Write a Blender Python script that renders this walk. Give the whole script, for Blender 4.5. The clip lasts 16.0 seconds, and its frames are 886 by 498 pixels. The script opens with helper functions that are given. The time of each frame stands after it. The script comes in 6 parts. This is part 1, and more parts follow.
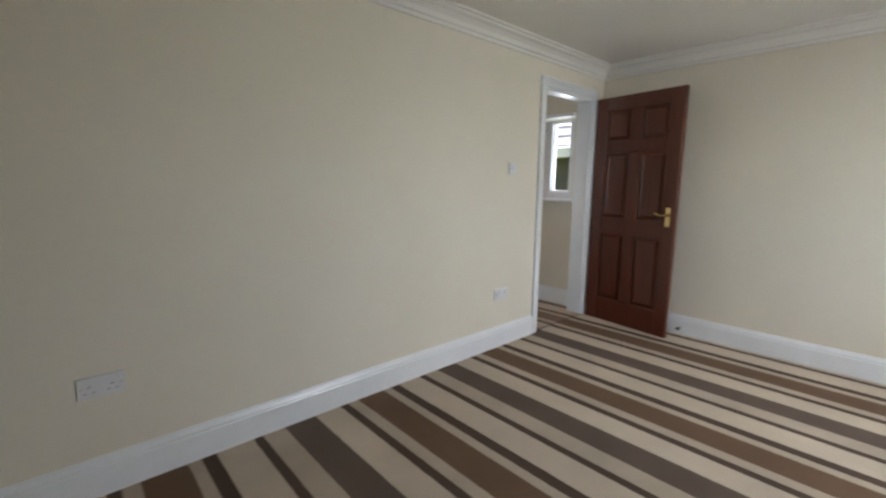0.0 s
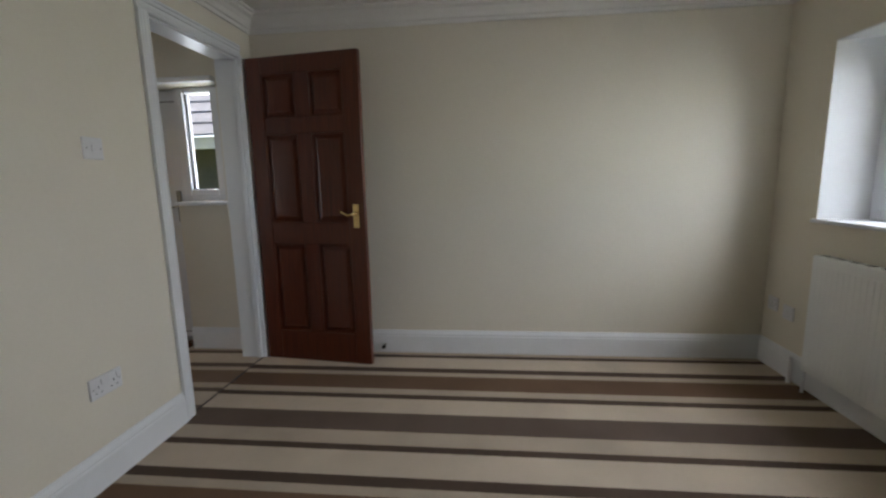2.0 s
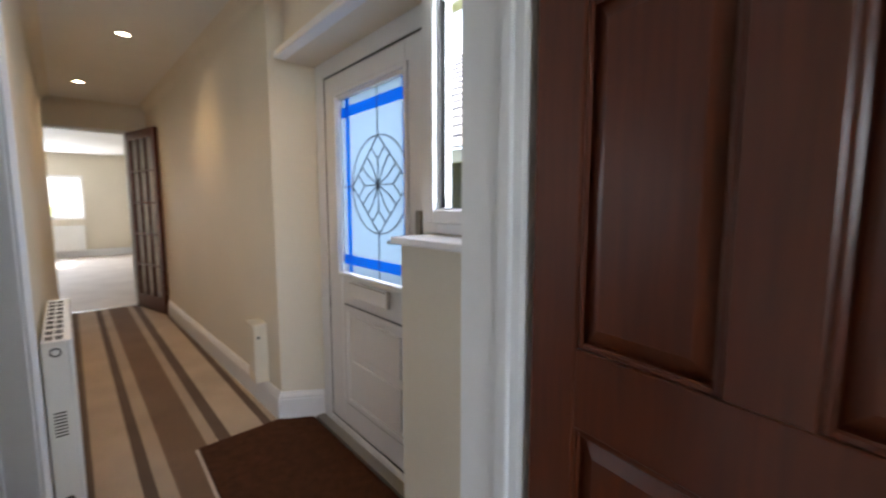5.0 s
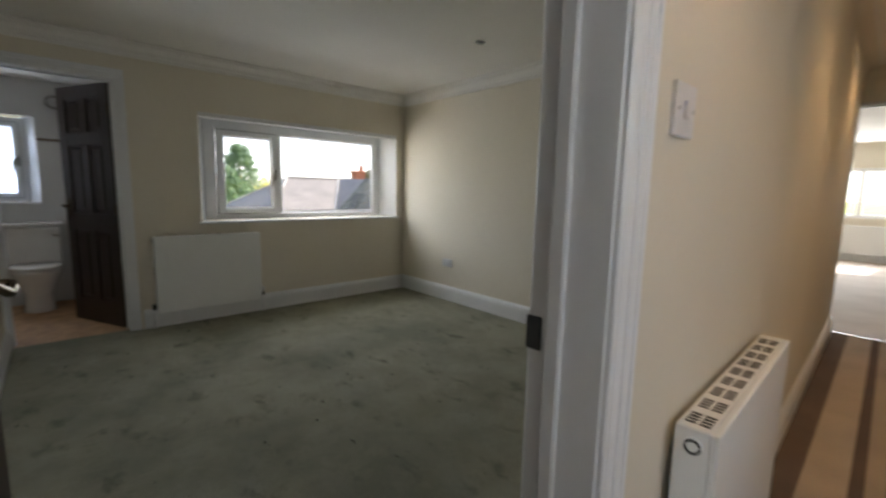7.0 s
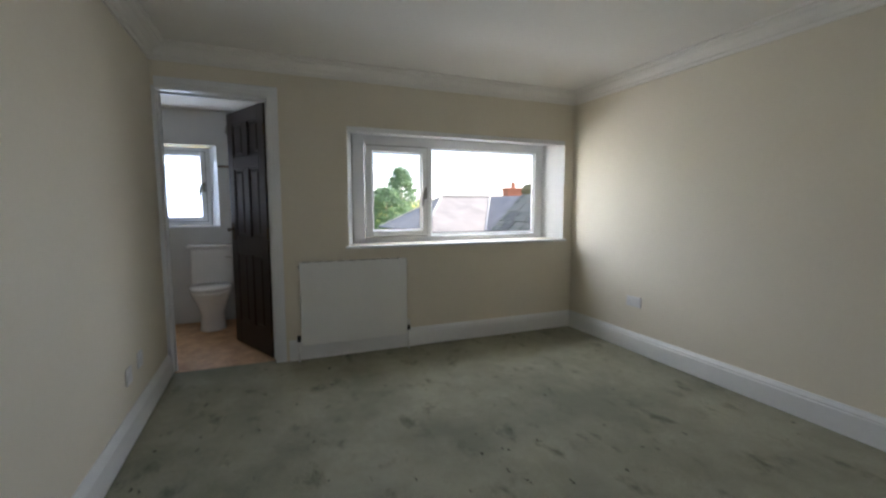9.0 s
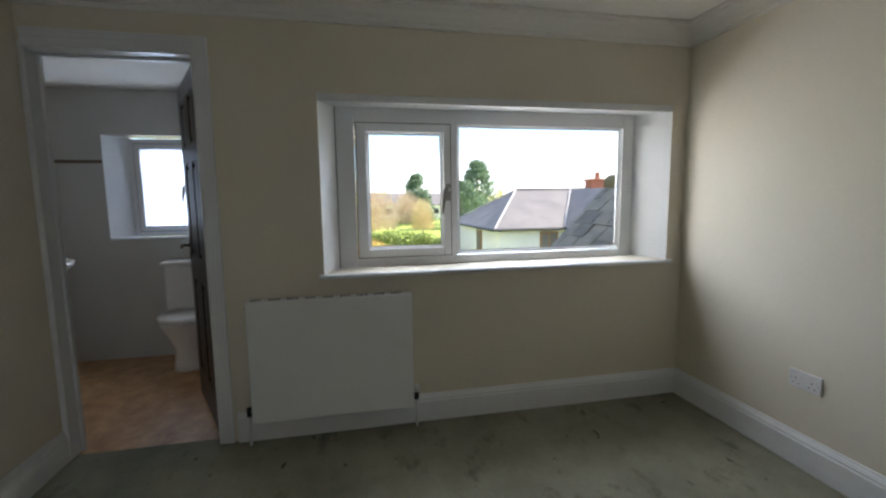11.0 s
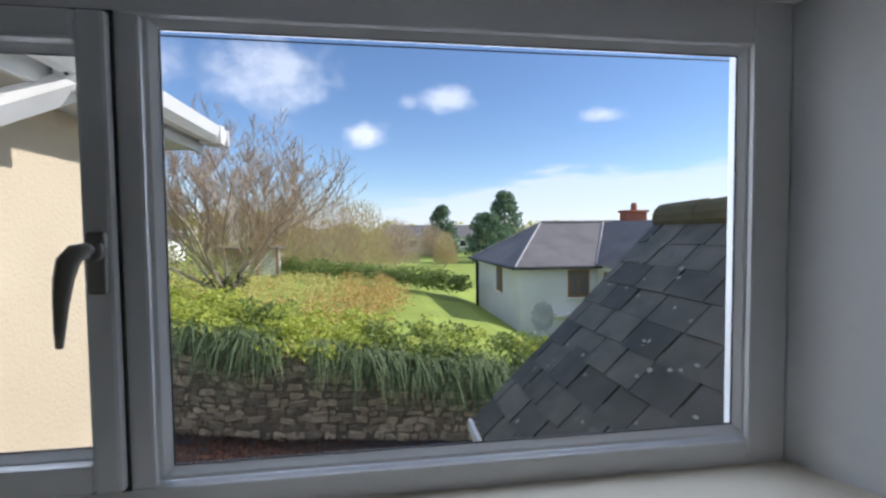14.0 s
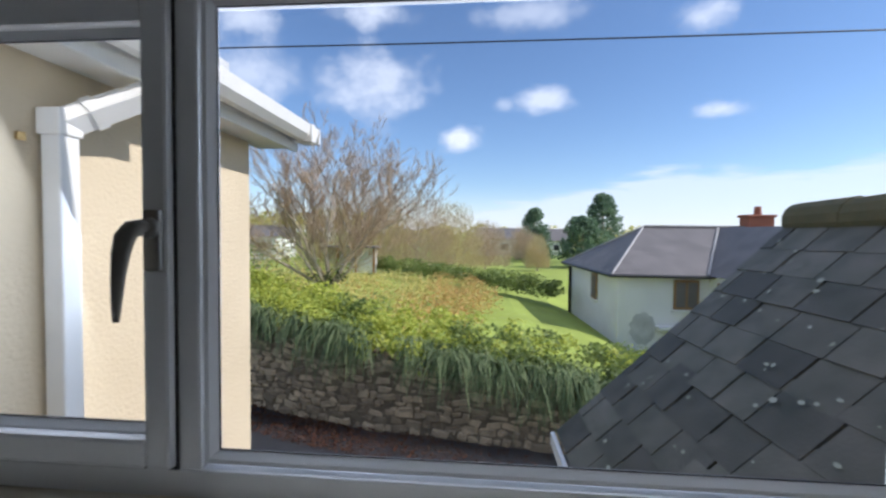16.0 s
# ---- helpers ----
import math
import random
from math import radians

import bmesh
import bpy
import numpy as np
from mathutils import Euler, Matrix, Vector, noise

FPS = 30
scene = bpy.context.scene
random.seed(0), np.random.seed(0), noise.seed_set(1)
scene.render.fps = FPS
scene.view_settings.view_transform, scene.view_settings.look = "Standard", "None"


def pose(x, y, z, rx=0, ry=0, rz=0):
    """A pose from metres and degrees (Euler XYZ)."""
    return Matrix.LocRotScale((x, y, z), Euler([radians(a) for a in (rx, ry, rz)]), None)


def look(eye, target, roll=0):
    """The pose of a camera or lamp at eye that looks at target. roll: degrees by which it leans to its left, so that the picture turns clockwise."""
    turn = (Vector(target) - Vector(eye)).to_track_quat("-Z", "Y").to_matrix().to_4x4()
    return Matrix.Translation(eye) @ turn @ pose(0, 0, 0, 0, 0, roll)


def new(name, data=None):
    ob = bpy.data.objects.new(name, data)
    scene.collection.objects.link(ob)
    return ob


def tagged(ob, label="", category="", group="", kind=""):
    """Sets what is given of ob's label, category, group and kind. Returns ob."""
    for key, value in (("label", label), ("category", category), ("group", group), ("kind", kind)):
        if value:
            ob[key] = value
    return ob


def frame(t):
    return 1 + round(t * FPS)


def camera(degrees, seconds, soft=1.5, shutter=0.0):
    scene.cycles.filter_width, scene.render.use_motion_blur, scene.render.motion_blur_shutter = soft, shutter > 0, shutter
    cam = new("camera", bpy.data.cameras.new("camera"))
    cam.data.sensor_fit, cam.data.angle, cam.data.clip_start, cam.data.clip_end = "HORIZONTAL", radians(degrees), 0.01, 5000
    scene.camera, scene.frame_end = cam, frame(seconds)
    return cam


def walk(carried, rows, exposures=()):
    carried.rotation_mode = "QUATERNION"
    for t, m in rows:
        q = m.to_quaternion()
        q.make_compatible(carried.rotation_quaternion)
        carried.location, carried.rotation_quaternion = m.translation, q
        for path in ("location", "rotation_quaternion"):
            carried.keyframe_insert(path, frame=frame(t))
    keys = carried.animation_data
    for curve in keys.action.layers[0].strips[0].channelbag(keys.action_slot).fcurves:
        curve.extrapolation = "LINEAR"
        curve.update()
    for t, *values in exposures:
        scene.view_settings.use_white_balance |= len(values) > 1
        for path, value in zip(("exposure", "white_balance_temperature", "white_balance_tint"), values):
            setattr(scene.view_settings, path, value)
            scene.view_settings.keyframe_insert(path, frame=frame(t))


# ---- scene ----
cam = camera(92.0, 16.0, soft=2.4, shutter=0.25)
PATH = [
    (0, (-3.671, -2.01, 1.241), (-2.341, -0.548, 0.934), 0.6),
    (0.5, (-3.439, -1.927, 1.241), (-1.8, -0.832, 0.904), -0.2),
    (1, (-3.188, -1.864, 1.209), (-1.307, -1.278, 0.864), 0.5),
    (1.5, (-2.966, -1.671, 1.212), (-1.005, -1.487, 0.864), -1.1),
    (2, (-2.711, -1.509, 1.194), (-0.746, -1.312, 0.881), -1.2),
    (2.5, (-2.389, -1.345, 1.194), (-0.416, -1.127, 0.952), -0.7),
    (3, (-2.047, -1.177, 1.201), (-0.072, -0.962, 0.968), -0.1),
    (5.3, (-0.527, -0.392, 1.193), (0.345, 1.392, 0.957), -0.4),
    (5.5, (-0.484, -0.305, 1.192), (0.098, 1.592, 0.939), -0.6),
    (5.8, (-0.443, -0.135, 1.181), (-0.116, 1.82, 0.918), -0.1),
    (6, (-0.444, -0.008, 1.188), (-0.286, 1.968, 0.926), -0.4),
    (6.5, (-0.484, 0.255, 1.186), (-1.191, 2.108, 0.924), 0.0),
    (7, (-0.507, 0.428, 1.194), (-1.979, 1.755, 0.926), 1.2),
    (7.5, (-0.638, 0.483, 1.199), (-2.338, 1.508, 0.95), 1.6),
    (8, (-0.811, 0.569, 1.193), (-2.592, 1.451, 0.969), 2.2),
    (8.5, (-1.008, 0.697, 1.219), (-2.86, 1.421, 1.002), 1.8),
    (9, (-1.283, 0.783, 1.203), (-3.126, 1.535, 1.004), -0.0),
    (11.5, (-2.693, 1.802, 1.284), (-4.651, 2.139, 1.049), -0.6),
    (12, (-3.018, 2.039, 1.28), (-4.977, 2.367, 1.044), -0.5),
    (12.5, (-3.339, 2.238, 1.3), (-5.293, 2.593, 1.067), -0.6),
    (13, (-3.628, 2.43, 1.317), (-5.594, 2.73, 1.1), -0.6),
    (13.5, (-3.933, 2.523, 1.334), (-5.909, 2.771, 1.149), -0.2),
    (14, (-4.197, 2.565, 1.365), (-6.178, 2.822, 1.283), -0.6),
    (14.5, (-4.279, 2.59, 1.37), (-6.263, 2.831, 1.309), -0.4),
    (15, (-4.307, 2.625, 1.359), (-6.298, 2.804, 1.301), -0.1),
    (15.5, (-4.314, 2.649, 1.353), (-6.31, 2.754, 1.29), 0.0),
    (16, (-4.295, 2.63, 1.335), (-6.287, 2.462, 1.266), 0.6),
]
EXPOSURE = [(0.0, 1.7, 6450, 12), (1.5, 1.15, 6450, 12), (2.0, 0.9, 6450, 12), (2.5, 0.82, 6400, 12), (3.2, 1.0, 6350, 12), (5.5, 1.85, 6350, 14), (6.5, 1.65, 6850, 13), (7.5, 1.5, 6850, 12), (8.0, 1.98, 6650, 12), (9.0, 1.88, 6450, 13), (11.5, 1.15, 6350, 12), (12.5, 0.35, 6050, 12), (13.5, -0.03, 5800, 14), (16.0, -0.03, 5800, 14)]
walk(cam, [(t, look(eye, target, roll)) for t, eye, target, roll in PATH], EXPOSURE)
# exposure follows the clip's own auto exposure

# ---- world and sun ----
world = bpy.data.worlds.new("sky")
scene.world = world
world.use_nodes = True
wn = world.node_tree.nodes
sky = wn.new("ShaderNodeTexSky")
sky.sky_type = 'NISHITA'
sky.sun_disc = False
SUN_EL, SUN_AZ = radians(38), radians(85)   # azimuth from +X towards +Y
sky.sun_elevation = SUN_EL
sky.sun_rotation = radians(90) - SUN_AZ
sky.air_density, sky.dust_density, sky.ozone_density = 1.0, 0.1, 3.0
wn["Background"].inputs[1].default_value = 0.15
world.node_tree.links.new(sky.outputs[0], wn["Background"].inputs[0])
sun_data = bpy.data.lights.new("sun", 'SUN')
sun_data.energy, sun_data.angle, sun_data.color = 5.0, radians(0.5), (1.0, 0.93, 0.82)
sun = new("sun", sun_data)
sun_from = Vector((math.cos(SUN_AZ) * math.cos(SUN_EL), math.sin(SUN_AZ) * math.cos(SUN_EL), math.sin(SUN_EL)))
sun.matrix_world = look(sun_from * 60, (0, 0, 0))



def window_light(name, x, y, z, w, h, turn, watts, tilt=0, colour=(0.86, 0.93, 1.0)):
    """Skylight that enters at a window: a lamp as large as its opening, looking into the room."""
    d = bpy.data.lights.new(name, 'AREA')
    d.shape, d.size, d.size_y, d.energy, d.color = 'RECTANGLE', w, h, watts, colour
    ob = new(name, d)
    ob.matrix_world = pose(x, y, z, 90 - tilt, 0, turn)
    return ob


window_light("skylight_bedroom", -5.37, 2.38, 1.50, 1.9, 0.95, -90, 14.0, 24)
window_light("skylight_front_room", -1.02, -3.95, 1.76, 1.70, 1.0, 0, 48, 33, (0.88, 0.94, 1.0))
window_light("skylight_bathroom", -6.46, 0.0, 1.39, 0.32, 0.62, -90, 1.8)
window_light("skylight_hall", 0.36, 0.52, 1.51, 0.20, 0.66, 90, 1.2)
window_light("skylight_front_door", 0.40, 1.16, 1.27, 0.55, 0.80, 90, 1.6)
window_light("skylight_living_room", -1.5, 12.2, 1.32, 1.45, 0.82, 180, 36)


# ---- materials ----
def material(name):
    m = bpy.data.materials.new(name)
    m.use_nodes = True
    return m, m.node_tree.nodes, m.node_tree.links, m.node_tree.nodes["Principled BSDF"]


def mat(name, a, b=None, rough=0.6, scale=5.0, bump=0.1, bscale=120.0, metal=0.0, rnd=0.0, dist=0.002, spec=0.5):
    """A surface whose colour wanders between a and b at two scales, with a fine relief."""
    m, nd, lk, bs = material(name)
    b = b or tuple(c * 0.88 for c in a)
    geo = nd.new("ShaderNodeNewGeometry")
    n1, n2 = nd.new("ShaderNodeTexNoise"), nd.new("ShaderNodeTexNoise")
    n1.inputs["Scale"].default_value, n1.inputs["Detail"].default_value = scale, 4
    n2.inputs["Scale"].default_value, n2.inputs["Detail"].default_value = bscale, 3
    lk.new(geo.outputs["Position"], n1.inputs["Vector"])
    lk.new(geo.outputs["Position"], n2.inputs["Vector"])
    add = nd.new("ShaderNodeMath")
    add.operation = 'MULTIPLY_ADD'
    lk.new(n2.outputs[0], add.inputs[0])
    add.inputs[1].default_value = 0.35
    lk.new(n1.outputs[0], add.inputs[2])
    ramp = nd.new("ShaderNodeMapRange")
    ramp.inputs[1].default_value, ramp.inputs[2].default_value = 0.42, 0.92
    lk.new(add.outputs[0], ramp.inputs[0])
    mix = nd.new("ShaderNodeMix")
    mix.data_type = 'RGBA'
    mix.inputs[6].default_value, mix.inputs[7].default_value = (*a, 1), (*b, 1)
    lk.new(ramp.outputs[0], mix.inputs[0])
    out = mix.outputs[2]
    if rnd:
        info, hsv, mr = nd.new("ShaderNodeObjectInfo"), nd.new("ShaderNodeHueSaturation"), nd.new("ShaderNodeMapRange")
        mr.inputs[3].default_value, mr.inputs[4].default_value = 1 - rnd, 1 + rnd
        lk.new(info.outputs["Random"], mr.inputs[0])
        lk.new(mr.outputs[0], hsv.inputs["Value"])
        lk.new(out, hsv.inputs["Color"])
        out = hsv.outputs[0]
    lk.new(out, bs.inputs["Base Color"])
    bp = nd.new("ShaderNodeBump")
    bp.inputs["Strength"].default_value, bp.inputs["Distance"].default_value = bump, dist
    lk.new(n2.outputs[0], bp.inputs["Height"])
    lk.new(bp.outputs[0], bs.inputs["Normal"])
    bs.inputs["Roughness"].default_value, bs.inputs["Metallic"].default_value = rough, metal
    bs.inputs["Specular IOR Level"].default_value = spec
    return m


def leaf_mat(name, a, b, rough=0.6):
    """Foliage that varies from leaf to leaf."""
    m, nd, lk, bs = material(name)
    geo, mix = nd.new("ShaderNodeNewGeometry"), nd.new("ShaderNodeMix")
    mix.data_type = 'RGBA'
    mix.inputs[6].default_value, mix.inputs[7].default_value = (*a, 1), (*b, 1)
    lk.new(geo.outputs["Random Per Island"], mix.inputs[0])
    lk.new(mix.outputs[2], bs.inputs["Base Color"])
    bs.inputs["Roughness"].default_value = rough
    tl, mx = nd.new("ShaderNodeBsdfTranslucent"), nd.new("ShaderNodeMixShader")
    mx.inputs[0].default_value = 0.45
    lk.new(mix.outputs[2], tl.inputs[0])
    lk.new(bs.outputs[0], mx.inputs[1])
    lk.new(tl.outputs[0], mx.inputs[2])
    lk.new(mx.outputs[0], nd["Material Output"].inputs[0])
    return m


def stripe_carpet(name, start, shear, fade=0.0):
    """Wide and narrow stripes in cream, taupe and brown that run along the house, in a short cut pile."""
    m, nd, lk, bs = material(name)
    geo, sep = nd.new("ShaderNodeNewGeometry"), nd.new("ShaderNodeSeparateXYZ")
    lk.new(geo.outputs["Position"], sep.inputs[0])
    wob = nd.new("ShaderNodeTexNoise")
    wob.inputs["Scale"].default_value, wob.inputs["Detail"].default_value = 45, 2
    lk.new(geo.outputs["Position"], wob.inputs["Vector"])
    def math_node(op, a, b=None, c=None):
        n = nd.new("ShaderNodeMath")
        n.operation = op
        for k, v in enumerate((a, b, c)):
            if v is None:
                continue
            if isinstance(v, (int, float)):
                n.inputs[k].default_value = v
            else:
                lk.new(v, n.inputs[k])
        return n.outputs[0]
    x = math_node('MULTIPLY_ADD', sep.outputs[1], shear, sep.outputs[0])
    x = math_node('MULTIPLY_ADD', wob.outputs[0], 0.008, x)
    u = math_node('SUBTRACT', start, x)
    u = math_node('DIVIDE', u, 1.035)
    u = math_node('FRACT', u)
    ramp = nd.new("ShaderNodeValToRGB")
    ramp.color_ramp.interpolation = 'CONSTANT'
    cream, sand = (0.66, 0.55, 0.43, 1), (0.56, 0.46, 0.355, 1)
    brown, dark, taupe = (0.20, 0.125, 0.08, 1), (0.115, 0.08, 0.06, 1), (0.165, 0.122, 0.096, 1)
    dull = lambda c: tuple(v * (1 - fade) + w * fade for v, w in zip(c, (0.40, 0.31, 0.24, 1)))
    cream, sand, brown, dark, taupe = (dull(c) for c in (cream, sand, brown, dark, taupe))
    steps = [(0.0, brown), (0.165, sand), (0.228, dark), (0.275, cream), (0.42, taupe), (0.58, sand), (0.686, dark), (0.73, cream), (0.889, dark), (0.947, sand)]
    el = ramp.color_ramp.elements
    el[0].position, el[0].color = 0.0, brown
    el[1].position, el[1].color = steps[1]
    for p, c in steps[2:]:
        e = el.new(p)
        e.color = c
    lk.new(u, ramp.inputs[0])
    pile, wear = nd.new("ShaderNodeTexNoise"), nd.new("ShaderNodeTexNoise")
    pile.inputs["Scale"].default_value, pile.inputs["Detail"].default_value = 420, 3
    wear.inputs["Scale"].default_value, wear.inputs["Detail"].default_value = 3.2, 5
    lk.new(geo.outputs["Position"], pile.inputs["Vector"])
    lk.new(geo.outputs["Position"], wear.inputs["Vector"])
    k = math_node('MULTIPLY_ADD', pile.outputs[0], 0.7, 0.45)
    k2 = math_node('MULTIPLY_ADD', wear.outputs[0], 0.5, 0.75)
    k = math_node('MULTIPLY', k, k2)
    hsv = nd.new("ShaderNodeHueSaturation")
    lk.new(k, hsv.inputs["Value"])
    lk.new(ramp.outputs[0], hsv.inputs["Color"])
    lk.new(hsv.outputs[0], bs.inputs["Base Color"])
    bp = nd.new("ShaderNodeBump")
    bp.inputs["Strength"].default_value, bp.inputs["Distance"].default_value = 0.5, 0.004
    lk.new(pile.outputs[0], bp.inputs["Height"])
    lk.new(bp.outputs[0], bs.inputs["Normal"])
    bs.inputs["Roughness"].default_value = 0.95
    bs.inputs["Specular IOR Level"].default_value = 0.1
    return m


def scuffed_carpet(name, a, b, mark):
    """Plain cut pile with crushed tracks and small dark scuffs."""
    m, nd, lk, bs = material(name)
    geo = nd.new("ShaderNodeNewGeometry")
    def tex(scale, detail, stretch=(1, 1, 1)):
        mp, n = nd.new("ShaderNodeMapping"), nd.new("ShaderNodeTexNoise")
        mp.inputs["Scale"].default_value = stretch
        n.inputs["Scale"].default_value, n.inputs["Detail"].default_value, n.inputs["Roughness"].default_value = scale, detail, 0.65
        lk.new(geo.outputs["Position"], mp.inputs[0])
        lk.new(mp.outputs[0], n.inputs["Vector"])
        return n.outputs[0]
    def spread(src, lo, hi):
        r = nd.new("ShaderNodeMapRange")
        r.inputs[1].default_value, r.inputs[2].default_value = lo, hi
        lk.new(src, r.inputs[0])
        return r.outputs[0]
    def blend(fac, p, q):
        x = nd.new("ShaderNodeMix")
        x.data_type = 'RGBA'
        lk.new(fac, x.inputs[0])
        for k, v in ((6, p), (7, q)):
            if isinstance(v, tuple):
                x.inputs[k].default_value = (*v, 1)
            else:
                lk.new(v, x.inputs[k])
        return x.outputs[2]
    col = blend(spread(tex(1.3, 10), 0.40, 0.62), a, b)
    col = blend(spread(tex(7, 9, (0.6, 1, 1)), 0.56, 0.70), col, tuple(c * 0.62 for c in b))
    col = blend(spread(tex(16, 4, (0.55, 1, 1)), 0.655, 0.70), col, mark)
    pile = tex(380, 2)
    col = blend(spread(pile, 0.3, 1.1), col, mark)
    lk.new(col, bs.inputs["Base Color"])
    bp = nd.new("ShaderNodeBump")
    bp.inputs["Strength"].default_value, bp.inputs["Distance"].default_value = 0.6, 0.004
    lk.new(pile, bp.inputs["Height"])
    lk.new(bp.outputs[0], bs.inputs["Normal"])
    bs.inputs["Roughness"].default_value, bs.inputs["Specular IOR Level"].default_value = 0.95, 0.1
    return m


def wood_mat(name, a, b, rough=0.3):
    """Dark stained timber with a long grain along the local z."""
    m, nd, lk, bs = material(name)
    tc, mp = nd.new("ShaderNodeTexCoord"), nd.new("ShaderNodeMapping")
    mp.inputs["Scale"].default_value = (38, 38, 2.2)
    n1, mix, bp = nd.new("ShaderNodeTexNoise"), nd.new("ShaderNodeMix"), nd.new("ShaderNodeBump")
    n1.inputs["Scale"].default_value, n1.inputs["Detail"].default_value, n1.inputs["Distortion"].default_value = 1.6, 6, 0.6
    mix.data_type = 'RGBA'
    mix.inputs[6].default_value, mix.inputs[7].default_value = (*a, 1), (*b, 1)
    lk.new(tc.outputs["Object"], mp.inputs[0])
    lk.new(mp.outputs[0], n1.inputs["Vector"])
    lk.new(n1.outputs[0], mix.inputs[0])
    lk.new(mix.outputs[2], bs.inputs["Base Color"])
    lk.new(n1.outputs[0], bp.inputs["Height"])
    bp.inputs["Strength"].default_value, bp.inputs["Distance"].default_value = 0.12, 0.001
    lk.new(bp.outputs[0], bs.inputs["Normal"])
    bs.inputs["Roughness"].default_value = rough
    return m


def glass_mat(name, tint=(1, 1, 1)):
    m, nd, lk, bs = material(name)
    nd.remove(bs)
    tr, gl, mx = nd.new("ShaderNodeBsdfTransparent"), nd.new("ShaderNodeBsdfGlossy"), nd.new("ShaderNodeMixShader")
    tr.inputs[0].default_value = (*tint, 1)
    gl.inputs["Roughness"].default_value = 0.02
    face, power, gain = nd.new("ShaderNodeLayerWeight"), nd.new("ShaderNodeMath"), nd.new("ShaderNodeMath")
    face.inputs["Blend"].default_value = 0.5
    power.operation, gain.operation = 'POWER', 'MULTIPLY_ADD'
    power.inputs[1].default_value, gain.inputs[1].default_value, gain.inputs[2].default_value = 4.0, 0.55, 0.012
    lk.new(face.outputs["Facing"], power.inputs[0])
    lk.new(power.outputs[0], gain.inputs[0])
    lk.new(gain.outputs[0], mx.inputs[0])
    lk.new(tr.outputs[0], mx.inputs[1])
    lk.new(gl.outputs[0], mx.inputs[2])
    lk.new(mx.outputs[0], nd["Material Output"].inputs[0])
    return m


def obscure_mat(name, tint):
    """Frosted or coloured leaded glass: it passes a diffuse light."""
    m, nd, lk, bs = material(name)
    nd.remove(bs)
    tl, df, tr, mx, mx2 = (nd.new(k) for k in ("ShaderNodeBsdfTranslucent", "ShaderNodeBsdfGlossy", "ShaderNodeBsdfTransparent", "ShaderNodeMixShader", "ShaderNodeMixShader"))
    for s in (tl, tr):
        s.inputs[0].default_value = (*tint, 1)
    df.inputs["Roughness"].default_value = 0.15
    mx.inputs[0].default_value, mx2.inputs[0].default_value = 0.25, 0.06
    lk.new(tl.outputs[0], mx.inputs[1])
    lk.new(tr.outputs[0], mx.inputs[2])
    lk.new(mx.outputs[0], mx2.inputs[1])
    lk.new(df.outputs[0], mx2.inputs[2])
    lk.new(mx2.outputs[0], nd["Material Output"].inputs[0])
    return m


def emit_mat(name, col, power):
    m, nd, lk, bs = material(name)
    bs.inputs["Emission Color"].default_value, bs.inputs["Emission Strength"].default_value = (*col, 1), power
    return m


M_WALL = mat("cream_wall_paint", (0.75, 0.695, 0.585), (0.70, 0.645, 0.535), rough=0.72, scale=1.3, bump=0.12, bscale=60, dist=0.0015)
M_CEIL = mat("white_ceiling_paint", (0.80, 0.78, 0.74), (0.75, 0.73, 0.69), rough=0.8, scale=1.6, bump=0.15, bscale=40)
M_GLOSS = mat("white_gloss_paint", (0.80, 0.81, 0.82), (0.74, 0.75, 0.76), rough=0.28, scale=3, bump=0.04, bscale=30)
M_UPVC = mat("white_plastic_frame", (0.80, 0.81, 0.83), (0.77, 0.78, 0.80), rough=0.25, scale=4, bump=0.02)
M_GASKET = mat("dark_rubber_seal", (0.03, 0.03, 0.035), rough=0.6)
M_SILL = mat("white_window_board", (0.80, 0.81, 0.84), (0.72, 0.73, 0.76), rough=0.3, scale=9)
M_RAD = mat("radiator_enamel", (0.83, 0.84, 0.83), (0.79, 0.80, 0.79), rough=0.32, scale=3, bump=0.02)
M_DARK = mat("dark_recess", (0.03, 0.03, 0.03), rough=0.8)
M_MAHOG = wood_mat("mahogany_stain", (0.150, 0.029, 0.007), (0.032, 0.007, 0.003), rough=0.32)
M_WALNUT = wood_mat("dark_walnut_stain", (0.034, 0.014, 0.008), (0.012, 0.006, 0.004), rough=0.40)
M_BRASS = mat("polished_brass", (0.72, 0.52, 0.24), rough=0.22, metal=1.0, bump=0.02)
M_CHROME = mat("chrome", (0.75, 0.75, 0.74), rough=0.15, metal=1.0, bump=0.01)
M_BRONZE = mat("dark_bronze", (0.16, 0.12, 0.075), rough=0.25, metal=1.0, bump=0.02)
M_STEEL = mat("satin_handle", (0.28, 0.27, 0.245), rough=0.35, metal=0.6, bump=0.02)
M_PLASTIC = mat("white_switch_plastic", (0.74, 0.73, 0.73), rough=0.3, scale=8, bump=0.01)
M_STRIPE = stripe_carpet("striped_carpet_room", -0.23, 0.0)
M_STRIPE_H = stripe_carpet("striped_carpet_hall", -0.205, 0.03, 0.2)
M_GREEN = scuffed_carpet("worn_sage_carpet", (0.42, 0.41, 0.315), (0.265, 0.268, 0.205), (0.075, 0.074, 0.058))
M_PALE = mat("pale_living_carpet", (0.62, 0.54, 0.47), (0.50, 0.42, 0.36), rough=0.75, scale=2.5, bump=0.3, bscale=200, dist=0.003)
M_COIR = mat("coir_mat", (0.085, 0.032, 0.014), (0.05, 0.018, 0.008), rough=0.95, scale=30, bump=0.8, bscale=500, dist=0.004, spec=0.1)
